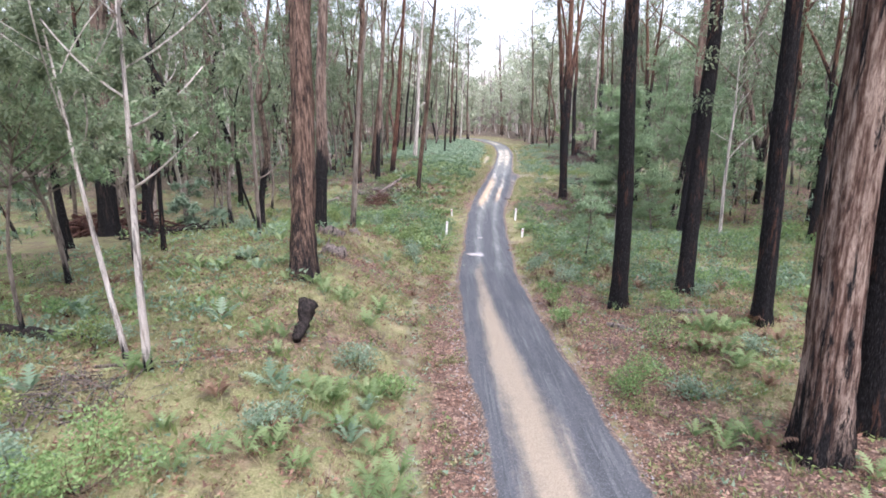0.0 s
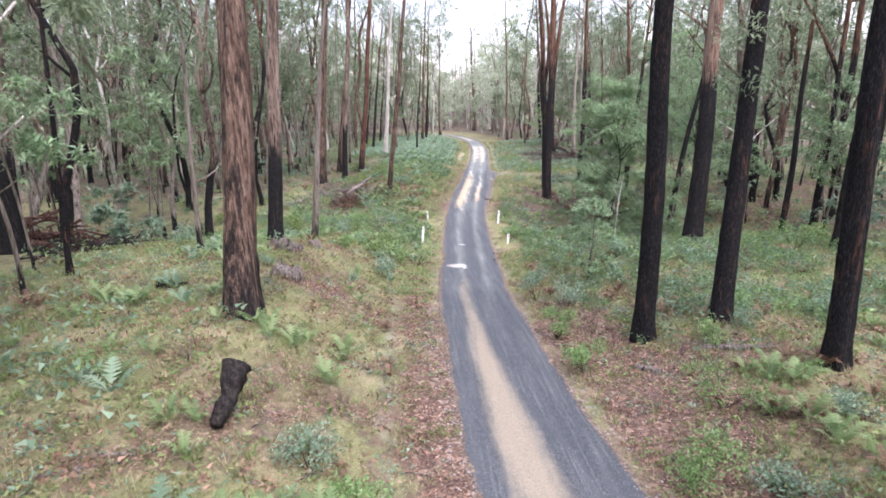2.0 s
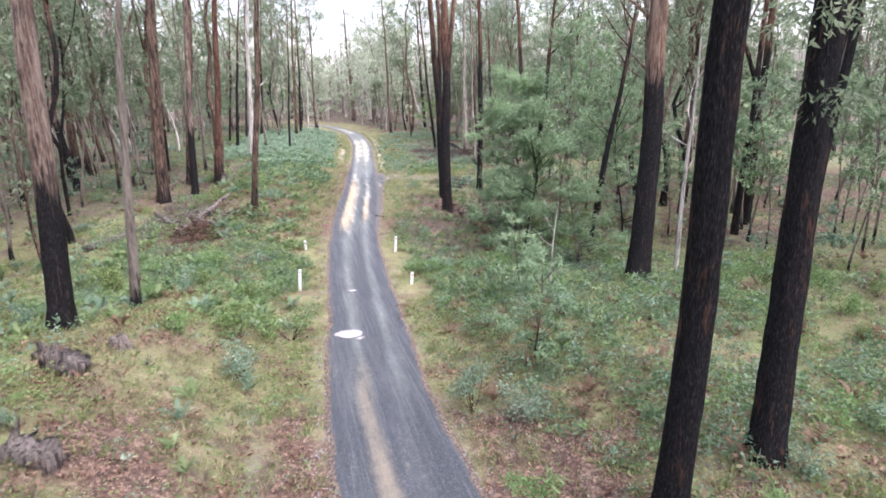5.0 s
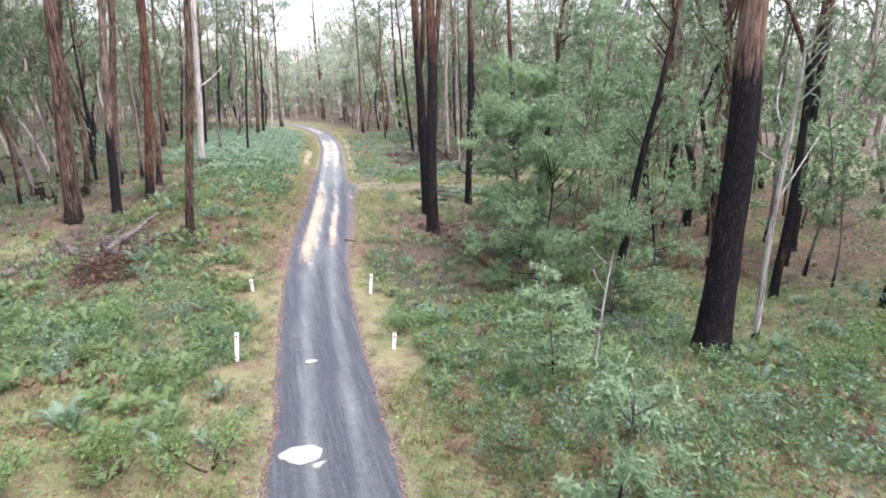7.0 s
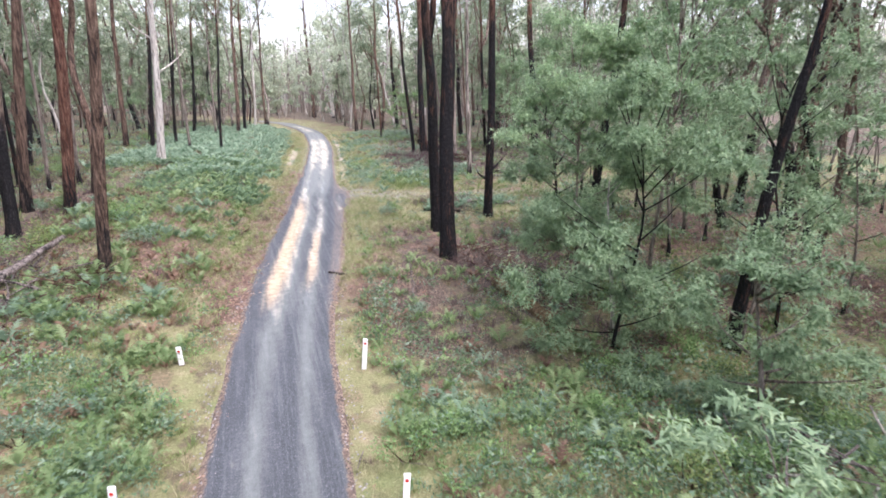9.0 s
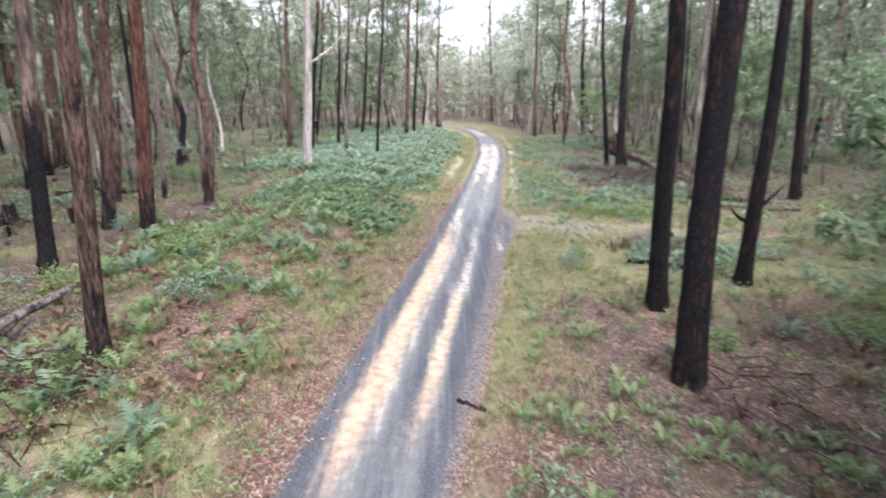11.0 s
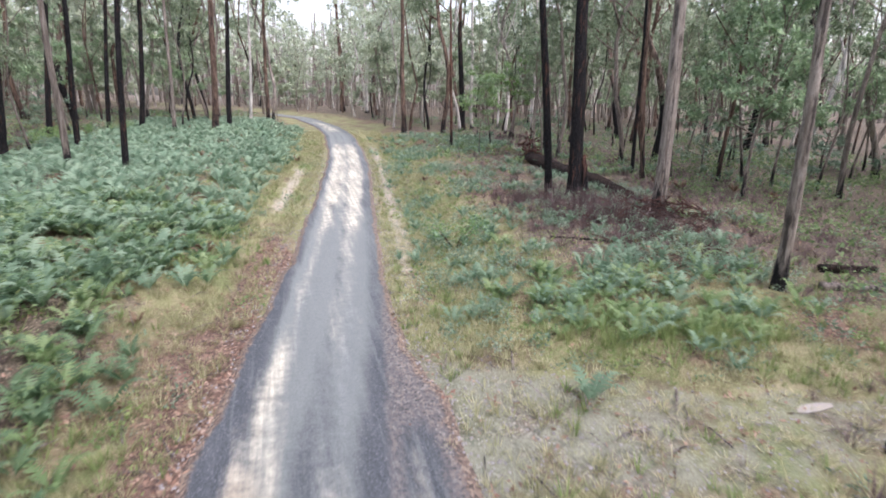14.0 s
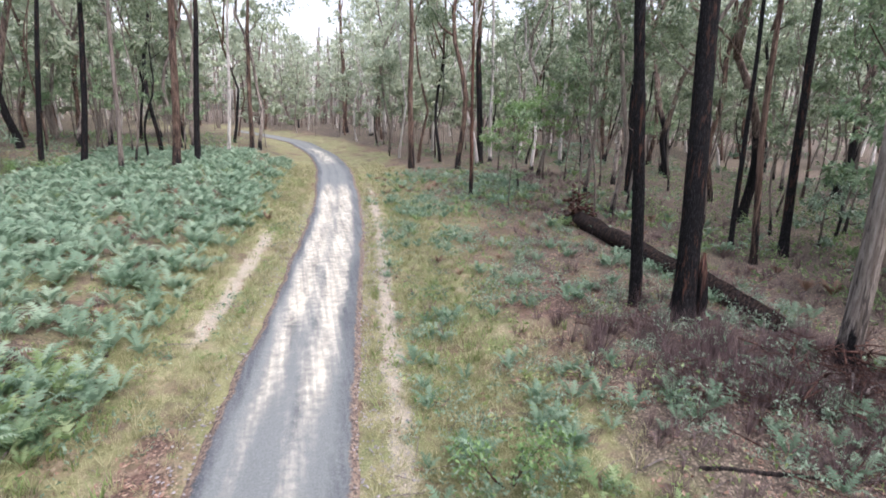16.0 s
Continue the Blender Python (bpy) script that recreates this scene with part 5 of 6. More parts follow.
# distant woods all round, past the single trees
gen = np.random.default_rng(33)
tv, tf, lc, lr = [], [], [], []
for _ in range(1500):
    a, r = gen.uniform(0, 2 * np.pi), gen.uniform(120, 250)
    if gen.uniform() < 0.65:
        a = gen.uniform(0.3, 2.84)
    x, y = 5 + r * math.cos(a), 60 + r * math.sin(a)
    if abs(x - float(ROAD_X(y))) < 5 and y < 200:
        continue
    z, h, rad = zat(x, y), gen.uniform(17, 27), gen.uniform(0.15, 0.38)
    if 2 < x < 20 and y > 100:
        h *= 0.85
    o = len(tv)
    sx, sy = gen.normal(0, 0.6, 2)
    for q in range(5):
        tv.append((x + rad * math.cos(q * 1.257), y + rad * math.sin(q * 1.257), z - 0.3))
    for q in range(5):
        tv.append((x + sx + 0.4 * rad * math.cos(q * 1.257), y + sy + 0.4 * rad * math.sin(q * 1.257), z + h))
    tf += [(o + q, o + (q + 1) % 5, o + 5 + (q + 1) % 5, o + 5 + q) for q in range(5)]
    for q in range(5):
        lc.append((x + sx + gen.normal(0, 1.6), y + sy + gen.normal(0, 1.6), z + h * gen.uniform(0.4, 1.0)))
        lr.append(gen.uniform(1.2, 2.4))
    if gen.uniform() < 0.75:
        lc.append((x + gen.normal(0, 3), y + gen.normal(0, 3), z + gen.uniform(1.5, 6)))
        lr.append(gen.uniform(1.6, 3.0))
tagged(link("distant_trunks", tv, tf, BARK_GREY), "grey trunks of the distant forest", "forest", kind="stuff")
# canopy takes the paled leaf colour in place of haze
tagged(link("distant_foliage", *leaf_cloud(gen, lc, lr, 42000, 1.25, 0.6, droop=0.5, tufts=4, tight=0.42), LEAF_HAZE, flat=True), "pale grey-green canopy of the distant forest", "forest", kind="stuff")

# ---- ground plants ----
gen = np.random.default_rng(5)
ferns = [fern_mesh(gen, *a) for a in ((5, 0.6, 13), (6, 0.64, 13), (6, 0.52, 12), (5, 0.7, 14))]
small_ferns = [fern_mesh(gen, *a) for a in ((6, 0.55, 11), (5, 0.6, 12), (6, 0.5, 11))]


def sample(count, area, keep):
    out = []
    while len(out) < count:
        x, y = gen.uniform(area[0], area[1], 4000), gen.uniform(area[2], area[3], 4000)
        ok = gen.uniform(0, 1, 4000) < keep(x, y)
        out += list(zip(x[ok], y[ok]))
    return np.array(out[:count])


def clear(x, y, gap=1.55):
    d = x - ROAD_X(y)
    posts = np.min([np.hypot(x - a, y - b + 0.9) for a, b in ((0.36, 34.8), (5.07, 33.95), (5.22, 38.6), (0.8, 40.2))], axis=0) > 0.8
    heap = np.hypot((x + 4.7) / 2.0, (y - 42.0) / 1.9) > 1
    return heap & posts & (np.abs(d) > gap) & (d > -60) & ~((d > 0) & (d < gap + 0.3) & (y > 45) & (y < 63)) & ~((d > 0) & (d < gap + 0.6) & (y > 55.5) & (y < 61.5))


def bracken(x, y):
    d = x - ROAD_X(y)
    n = value_noise(x / 3.0, y / 3.0, 31) + 0.5 * value_noise(x / 1.1, y / 1.1, 32)
    bed = box_mask(d, -15.5, -3.4 + 0.0 * y, 0.5) * box_mask(y, 69, 106, 1.5) + 0.9 * box_mask(d, -9.5, -3.2 + 0.0 * y, 0.6) * box_mask(y, 57, 69, 1.5) * (n > -0.3)
    west = 0.22 * box_mask(d, -9, -3.0, 0.8) * box_mask(y, 50, 72, 2) * (n > 0.0)
    return np.clip(bed * np.where(n > -0.34, 1, 0.1) + west, 0, 1) * clear(x, y)


scatter("bracken_bed", ferns, sample(2250, (-9, 9, 63, 107), bracken), LEAF_FERN, "dense blue-green bracken covering the roadside", "ferns", gen, 0.55, 1.05)
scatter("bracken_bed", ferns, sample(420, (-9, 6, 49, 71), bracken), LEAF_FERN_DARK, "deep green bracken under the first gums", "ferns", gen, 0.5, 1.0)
scatter("bracken_bed", ferns, sample(380, (-9, 6, 49, 72), bracken), LEAF_FERN_GREEN, "fresh green bracken among blue-green fronds", "ferns", gen, 0.45, 0.85)


def loose_ferns(x, y):
    d = x - ROAD_X(y)
    n = value_noise(x / 2.4, y / 2.4, 41)
    gully = 0.9 * box_mask(y, 26, 42, 1.5) * (1 - 0.9 * smooth(35, 38, y) * (d > 0)) * box_mask(np.abs(d), 2.4, 11, 1.0) * (n > 0.05) + 0.3 * box_mask(y, 6, 26, 1.5) * box_mask(-d, 4, 12, 1.0) * (n > 0.12)
    east = 0.7 * box_mask(y, 60.5, 68, 1.0) * box_mask(d, 4.0, 11, 1.0) * (n > 0.16) + 0.45 * box_mask(y, 67, 98, 2) * box_mask(d, 2.6, 14, 1.0) * (n > 0.05)
    back = 0.35 * (np.abs(d) > 9) * (n > 0.1)
    return np.clip(gully + east + back, 0, 1) * clear(x, y, 2.2)


scatter("bracken_patches", small_ferns, sample(650, (-26, 30, 8, 100), loose_ferns), LEAF_FERN, "loose clumps of blue-green bracken on the forest floor", "ferns", gen, 0.45, 0.95)
scatter("bracken_patches", small_ferns, sample(480, (-26, 30, 8, 100), loose_ferns), LEAF_FERN_GREEN, "loose clumps of yellow-green bracken on the forest floor", "ferns", gen, 0.4, 0.85)
green_gully = lambda x, y: np.clip(box_mask(y, 30, 43, 1.5) * (1 - smooth(35, 38, y) * (x > ROAD_X(y))) * box_mask(np.abs(x - ROAD_X(y)), 2.4, 11, 1.0) * (value_noise(x / 1.9, y / 1.9, 43) > 0.0) + 0.3 * box_mask(y, 7, 20, 1.5) * box_mask(np.abs(x - ROAD_X(y)), 2.8, 11, 0.5) * (value_noise(x / 1.9, y / 1.9, 44) > 0.15), 0, 1) * clear(x, y, 2.3)
scatter("bracken_patches", small_ferns, sample(600, (-9, 15, 7, 44), green_gully), LEAF_FERN_GREEN, "bright green bracken in the gully beside the road", "ferns", gen, 0.45, 0.85)
shade_ferns = lambda x, y: box_mask(x - ROAD_X(y), 6.5, 12, 0.8) * box_mask(y, 51.5, 56.6, 0.8) * (value_noise(x / 1.5, y / 1.5, 45) > -0.1)
fern_things(small_ferns, sample(70, (10, 19, 50, 57), shade_ferns), LEAF_FERN, "blue-green bracken fern beside the side track", "ferns by the side track", gen, 0.4, 0.8)
verge_ferns = lambda x, y: box_mask(x - ROAD_X(y), 2.4, 9, 0.6) * box_mask(y, 36, 50, 1.5) * (value_noise(x / 1.3, y / 1.3, 46) > 0.02) * clear(x, y, 2.0)
scatter("bracken_patches", small_ferns, sample(120, (5, 15, 35, 51), verge_ferns), LEAF_FERN_GREEN, "small green ferns on leaf litter", "ferns", gen, 0.3, 0.65)
west_ferns = lambda x, y: box_mask(ROAD_X(y) - x, 3.0, 10, 0.6) * box_mask(y, 44, 60, 1.5) * (value_noise(x / 1.4, y / 1.4, 47) > -0.05) * clear(x, y, 2.0)
fern_things(small_ferns, sample(140, (-7, 4, 43, 61), west_ferns), LEAF_FERN_GREEN, "green bracken fern under brown gums", "ferns under brown gums", gen, 0.35, 0.75)
scatter("dead_bracken", small_ferns, sample(110, (-8, 4, 43, 62), west_ferns), FERN_DEAD, "brown withered ferns under brown gums", "ferns", gen, 0.3, 0.6)
bank = lambda x, y: np.exp(-(((x - 13.3) / 2.5) ** 2 + ((y - 62.9 + 0.25 * (x - 13)) / 1.5) ** 2) ** 2)
fern_things(ferns, sample(26, (10, 18, 60.5, 66), bank), LEAF_FERN, "blue-green bracken fern in a dense bank", "ferns by the side track", gen, 0.5, 0.9)
fern_things(ferns, sample(75, (10, 18, 60.5, 66), bank), LEAF_FERN_GREEN, "yellow-green bracken fern in a dense bank", "ferns by the side track", gen, 0.4, 0.8)
scatter("dead_bracken", small_ferns, sample(420, (-22, 26, 6, 100), lambda x, y: np.maximum(0.3 * (value_noise(x / 4, y / 4, 51) > 0.1) + 0.5 * box_mask(y, 25, 42, 1) * box_mask(np.abs(x - ROAD_X(y)), 2.5, 11, 0.5) * (value_noise(x / 1.5, y / 1.5, 52) > 0.1), 3.0 * np.exp(-(((x - 12) / 1.8) ** 2 + ((y - 45) / 1.8) ** 2)) + 2.0 * np.exp(-(((x + 3.6) / 1.6) ** 2 + ((y - 44) / 1.8) ** 2))) * clear(x, y, 2.6)), FERN_DEAD, "brown withered bracken fronds", "ferns", gen, 0.4, 0.8)


def tuft(blades, height, splay, width):
    v, f = [], []
    for _ in range(blades):
        a, s = gen.uniform(0, 6.283), gen.uniform(0.2, 1) * splay
        r, h = gen.uniform(0, 0.07), height * gen.uniform(0.5, 1.15)
        b = np.array([r * math.cos(a), r * math.sin(a), 0])
        t = b + [s * math.cos(a), s * math.sin(a), h]
        w = np.array([-math.sin(a), math.cos(a), 0]) * width / 2
        o = len(v)
        v += [b - w, b + w, t]
        f.append((o, o + 1, o + 2))
    return np.array(v), np.array(f)


def herb(leaves, height, spread, size):
    c = [np.array([gen.normal(0, spread * 0.4), gen.normal(0, spread * 0.4), height * gen.uniform(0.3, 0.8)]) for _ in range(4)]
    v, f = leaf_cloud(gen, c, [spread * 0.5] * 4, leaves, size, size * 0.5, droop=-0.3, flat=0.6)
    v[:, 2] = np.abs(v[:, 2])
    return v, f


def grassy(x, y):
    d = x - ROAD_X(y)
    g = np.clip(grass_at(x, y) * 1.1 - 0.8 * (litter_at(x, y) - 0.35), 0, 1)
    strips = box_mask(d, 1.7, 2.4, 0.12) * (y > 64) + box_mask(d, -2.95, -2.05, 0.15) * box_mask(y, 73, 85, 1.5)
    return g * (1 - 0.9 * strips) * clear(x, y, 1.5) * (1 - 0.75 * side_track(x, y)) * (1 - 0.85 * np.clip(ash_shade_at(x, y), 0, 1)) * (1 - 0.45 * box_mask(d, -7, -1.5, 0.6) * box_mask(y, 18, 31, 2))


scatter("grass", [tuft(14, 0.2, 0.26, 0.013) for _ in range(8)], sample(14500, (-13, 22, 6, 104), grassy), GRASS, "straw-coloured and olive grass tufts", "grass", gen, 0.6, 1.5)
scatter("verge_grass", [tuft(16, 0.2, 0.22, 0.011) for _ in range(8)], sample(6500, (-4, 20, 44, 108), lambda x, y: box_mask(np.abs(x - ROAD_X(y)), 1.45, 4.0, 0.2) * 0.9 * clear(x, y, 1.35) * (1 - 0.8 * side_track(x, y)) * (1 - 0.9 * box_mask(x - ROAD_X(y), 1.7, 2.4, 0.12) * (y > 64)) * (1 - 0.9 * box_mask(x - ROAD_X(y), -2.95, -2.05, 0.15) * box_mask(y, 73, 85, 1.5)) * (1 - 0.5 * box_mask(x - ROAD_X(y), -6, -1, 0.5) * box_mask(y, 43, 72, 2))), GRASS_VERGE, "yellow-green grass along the road verge", "grass", gen, 0.6, 1.3)
scatter("verge_grass", [tuft(14, 0.14, 0.24, 0.014) for _ in range(6)], sample(3000, (6, 22, 50, 72), lambda x, y: box_mask(x - ROAD_X(y), 1.9, 10, 0.4) * (1 - np.clip(1.2 * ash_shade_at(x, y), 0, 1)) * (1 - 0.6 * side_track(x, y)) * clear(x, y, 1.8)), GRASS_VERGE, "low pale grass round the side track", "grass", gen, 0.6, 1.3)
green_patch = lambda x, y: np.clip(grassy(x, y) + 0.15, 0, 1) * clear(x, y, 1.6) * (value_noise(x / 2.2, y / 2.2, 66) + 0.5 * value_noise(x / 0.9, y / 0.9, 67) > 0.08)
scatter("grass", [tuft(11, 0.22, 0.2, 0.022) for _ in range(5)], sample(6500, (-13, 22, 6, 100), green_patch), GRASS_GREEN, "fresh green grass in uneven patches", "grass", gen, 0.6, 1.4)
for seed, mat, count, words in ((61, GRASS_GREEN, 3000, "low yellow-green leafy herbs among the grass"), (62, LEAF_SHRUB, 1500, "low bright green herbs among the grass"), (63, LEAF_GREY, 1700, "low blue-green seedlings among the grass")):
    scatter("herbs", [herb(22, 0.22, 0.3, 0.07) for _ in range(6)], sample(count, (-13, 21, 6, 100), lambda x, y: np.clip((0.25 + grassy(x, y)) * (value_noise(x / 1.7, y / 1.7, seed) > 0.05), 0, 1) * clear(x, y, 1.7) * (1 - side_track(x, y))), mat, words, "herbs", gen, 0.6, 1.5)
rusty = lambda x, y: box_mask(ROAD_X(y) - x, 2.6, 9, 0.6) * box_mask(y, 33, 47, 1.5) * (value_noise(x / 1.2, y / 1.2, 53) > -0.05) * (np.abs(x - ROAD_X(y)) > 2.2)
scatter("dead_bracken", small_ferns, sample(170, (-7, 2, 32, 48), rusty), FERN_DEAD, "orange-brown withered bracken in the gully", "ferns", gen, 0.3, 0.65)
for seed, mat, count, words in ((72, GRASS, 3000, "low straw-coloured leafy ground cover"), (73, GRASS_GREEN, 1500, "low yellow-green leafy ground cover"), (74, LEAF_GREY, 900, "tiny blue-green seedlings among leaf litter"), (75, LITTER, 3200, "small heaps of fallen brown leaves")):
    scatter("ground_cover", [herb(15, 0.09, 0.26, 0.075) for _ in range(8)], sample(count, (-12, 14, 6, 32), lambda x, y: (0.2 + 0.8 * (value_noise(x / 1.1, y / 1.1, seed) + 0.5 * value_noise(x / 0.5, y / 0.5, seed + 9) > 0.02)) * clear(x, y, 1.55)), mat, words, "ground cover", gen, 0.6, 1.6)
lush = lambda x, y: box_mask(np.abs(x - ROAD_X(y)), 2.2, 15, 0.6) * smooth(-2, 2, y - 33 + 14 * smooth(2.5, 4, x - ROAD_X(y))) * (1 - smooth(41, 45, y)) * (value_noise(x / 1.6, y / 1.6, 64) > -0.16) * (1 - 0.85 * np.clip(ash_shade_at(x, y), 0, 1)) * clear(x, y, 2.0)
for mat, count, words in ((LEAF_FERN_DARK, 1300, "lush green herbs in the gully"), (LEAF_GREY, 1000, "blue-green seedlings in the gully"), (LEAF_SHRUB, 800, "fresh green seedlings in the gully")):
    scatter("gully_herbs", [herb(30, 0.4, 0.34, 0.085) for _ in range(6)], sample(int(count * 1.15), (-10, 19, 16, 45), lush), mat, words, "herbs", gen, 0.6, 1.5)
scatter("tall_grass", [tuft(12, 0.55, 0.3, 0.011) for _ in range(6)], sample(900, (-10, 19, 20, 45), lambda x, y: lush(x, y) * (value_noise(x / 1.3, y / 1.3, 65) > 0.05)), GRASS, "tall straw-coloured grass in the gully", "grass", gen, 0.6, 1.3)
scatter("dead_bracken", small_ferns, sample(110, (5, 18, 24, 44), lambda x, y: lush(x, y) * (value_noise(x / 1.4, y / 1.4, 54) > 0.1)), FERN_DEAD, "brown withered bracken among gully herbs", "ferns", gen, 0.3, 0.6)
west_bank = lambda x, y: 0.9 * box_mask(ROAD_X(y) - x, 3.2, 9.5, 0.6) * box_mask(y, 42, 56.5, 1.5) * (value_noise(x / 1.5, y / 1.5, 57) + 0.4 * value_noise(x / 0.6, y / 0.6, 58) > 0.06)
scatter("bracken_patches", small_ferns, sample(75, (-8, 8, 40, 59), west_bank), LEAF_FERN_GREEN, "fresh green bracken patches beside the road", "ferns", gen, 0.45, 1.0)
scatter("bracken_patches", small_ferns, sample(45, (-8, 8, 40, 59), west_bank), LEAF_FERN, "blue-green bracken patches beside the road", "ferns", gen, 0.5, 1.05)
scatter("herbs", [herb(26, 0.25, 0.34, 0.07) for _ in range(6)], sample(900, (-8, 8, 40, 59), lambda x, y: 0.35 * box_mask(ROAD_X(y) - x, 2.4, 10, 0.6) + 0.6 * west_bank(x, y)), GRASS_GREEN, "yellow-green herbs among bracken", "herbs", gen, 0.6, 1.4)
seedling = lambda x, y: 0.8 * box_mask(x - ROAD_X(y), 2.3, 12, 0.7) * box_mask(y, 61, 100, 2) * (value_noise(x / 2.0, y / 2.0, 68) + 0.4 * value_noise(x / 0.8, y / 0.8, 69) > 0.0)
scatter("seedlings", [herb(44, 0.4, 0.26, 0.06) for _ in range(6)], sample(1150, (7, 26, 60, 100), seedling), LEAF_GREY, "blue-green gum seedlings on the forest floor", "seedlings", gen, 0.6, 1.4)
scatter("bracken_patches", small_ferns, sample(420, (7, 26, 60, 100), lambda x, y: seedling(x, y) * (value_noise(x / 1.6, y / 1.6, 70) > -0.1)), LEAF_FERN, "small scattered bracken among dry heath", "ferns", gen, 0.35, 0.7)
floor_cover = lambda x, y: 0.6 * box_mask(np.abs(x - ROAD_X(y)), 8, 45, 2) * (value_noise(x / 4, y / 4, 81) > -0.2) * (1 - side_track(x, y)) * (1 - box_mask(x - ROAD_X(y), -16, 0, 0.5) * (y > 68) * (y < 106)) * (1 - 0.4 * box_mask(x - ROAD_X(y), 0, 16, 1) * (y > 64))
scatter("undergrowth", [herb(26, 0.42, 0.8, 0.15) for _ in range(6)], sample(2100, (-42, 46, 12, 125), floor_cover), LEAF_SHRUB, "low green undergrowth between the forest trunks", "undergrowth", gen, 0.5, 1.2)
scatter("undergrowth", [herb(26, 0.46, 0.8, 0.16) for _ in range(6)], sample(1800, (-42, 46, 12, 125), floor_cover), LEAF_FERN, "low blue-green undergrowth between the forest trunks", "undergrowth", gen, 0.5, 1.3)
dry = lambda x, y: np.clip(litter_at(x, y) * 1.4 - 0.3, 0, 1) * clear(x, y, 2.0) * (value_noise(x / 1.5, y / 1.5, 91) > -0.05)
heathy = lambda x, y: np.maximum(0.35 * dry(x, y), np.clip(1.3 * ash_shade_at(x, y) - 0.35, 0, 1) * (value_noise(x / 1.1, y / 1.1, 92) > -0.12) * clear(x, y, 2.4))
scatter("dry_heath", [tuft(26, 0.34, 0.34, 0.011) for _ in range(6)], sample(3600, (-13, 27, 8, 100), heathy), HEATH, "dry purple-brown twiggy heath on the forest floor", "heath", gen, 0.6, 1.5)


tangle = lambda x, y: np.exp(-(((x - 17.4) / 1.9) ** 2 + ((y - 69.0) / 1.5) ** 2)) + 0.6 * np.exp(-(((x - 15.6) / 1.6) ** 2 + ((y - 70.5) / 1.8) ** 2))
scatter("dry_heath", [tuft(34, 0.62, 0.5, 0.012) for _ in range(6)], sample(240, (12, 21, 65, 75), tangle), HEATH, "tall purple-brown dead brush under charred gums", "heath", gen, 0.6, 1.4)


def pebble():
    v = np.array([(1, 0, 0), (0.3, 0.8, 0), (-0.8, 0.5, 0), (-0.7, -0.6, 0), (0.4, -0.9, 0), (0.05, 0.05, 0.75)]) * gen.uniform(0.6, 1.2, (6, 1)) * 0.028
    return v + [0, 0, 0.02], np.array([(0, 1, 5), (1, 2, 5), (2, 3, 5), (3, 4, 5), (4, 0, 5)])


scatter("undergrowth", [herb(28, 0.5, 0.8, 0.14) for _ in range(6)], sample(620, (19, 40, 56, 92), lambda x, y: 0.8 * box_mask(x - ROAD_X(y), 13, 30, 1.0) * (value_noise(x / 3, y / 3, 82) > -0.2) * (1 - side_track(x, y))), LEAF_FERN_GREEN, "green undergrowth among the dark stems", "undergrowth", gen, 0.5, 1.2)
scatter("undergrowth", [herb(28, 0.5, 0.8, 0.13) for _ in range(6)], sample(760, (11, 38, 20, 57), lambda x, y: 0.8 * box_mask(x - ROAD_X(y), 9, 32, 1.5) * (value_noise(x / 3, y / 3, 83) > -0.22)), LEAF_FERN_GREEN, "green undergrowth on the gully side", "undergrowth", gen, 0.5, 1.2)
bank_front = lambda x, y: np.exp(-(((x - 13.4) / 2.4) ** 2 + ((y - 61.6 + 0.22 * (x - 13)) / 0.7) ** 2) ** 2)
scatter("tall_grass", [tuft(18, 0.5, 0.35, 0.012) for _ in range(6)], sample(130, (10, 18, 59, 64), bank_front), GRASS_GREEN, "long yellow-green grass below the bracken bank", "grass", gen, 0.6, 1.3)
brush_clump = lambda x, y: np.exp(-(((x - 13.3) / 2.0) ** 2 + ((y - 55.9) / 0.9) ** 2) ** 2)
scatter("dry_heath", [tuft(30, 0.5, 0.4, 0.012) for _ in range(6)], sample(70, (10, 17, 54, 58), brush_clump), HEATH, "dark dead brush beside the side track", "heath", gen, 0.6, 1.4)
edge_stones = lambda x, y: box_mask(np.abs(x - ROAD_X(y)), 1.2, 1.75, 0.15) * 0.6 + 0.5 * side_track(x, y) + 0.5 * box_mask(x - ROAD_X(y), 1.3, 2.3, 0.2) * (y > 56)
scatter("gravel_stones", [pebble() for _ in range(10)], sample(7500, (-2, 18, 6, 92), edge_stones), ROCK, "loose grey stones along the edge of the road", "stones", gen, 0.5, 1.5)


def twig():
    L, a = gen.uniform(0.25, 0.9), gen.uniform(-0.12, 0.12)
    w = gen.uniform(0.006, 0.016)
    v = np.array([(-L / 2, -w, 0.03), (0.0, -w, 0.05 + abs(a) * L), (L / 2, 0, 0.03), (0.0, w, 0.05 + abs(a) * L), (-L / 2, w, 0.03), (0.0, 0.0, 0.05 + abs(a) * L + w)])
    return v, np.array([(0, 1, 5), (1, 2, 5), (2, 3, 5), (3, 4, 5), (4, 0, 5)])


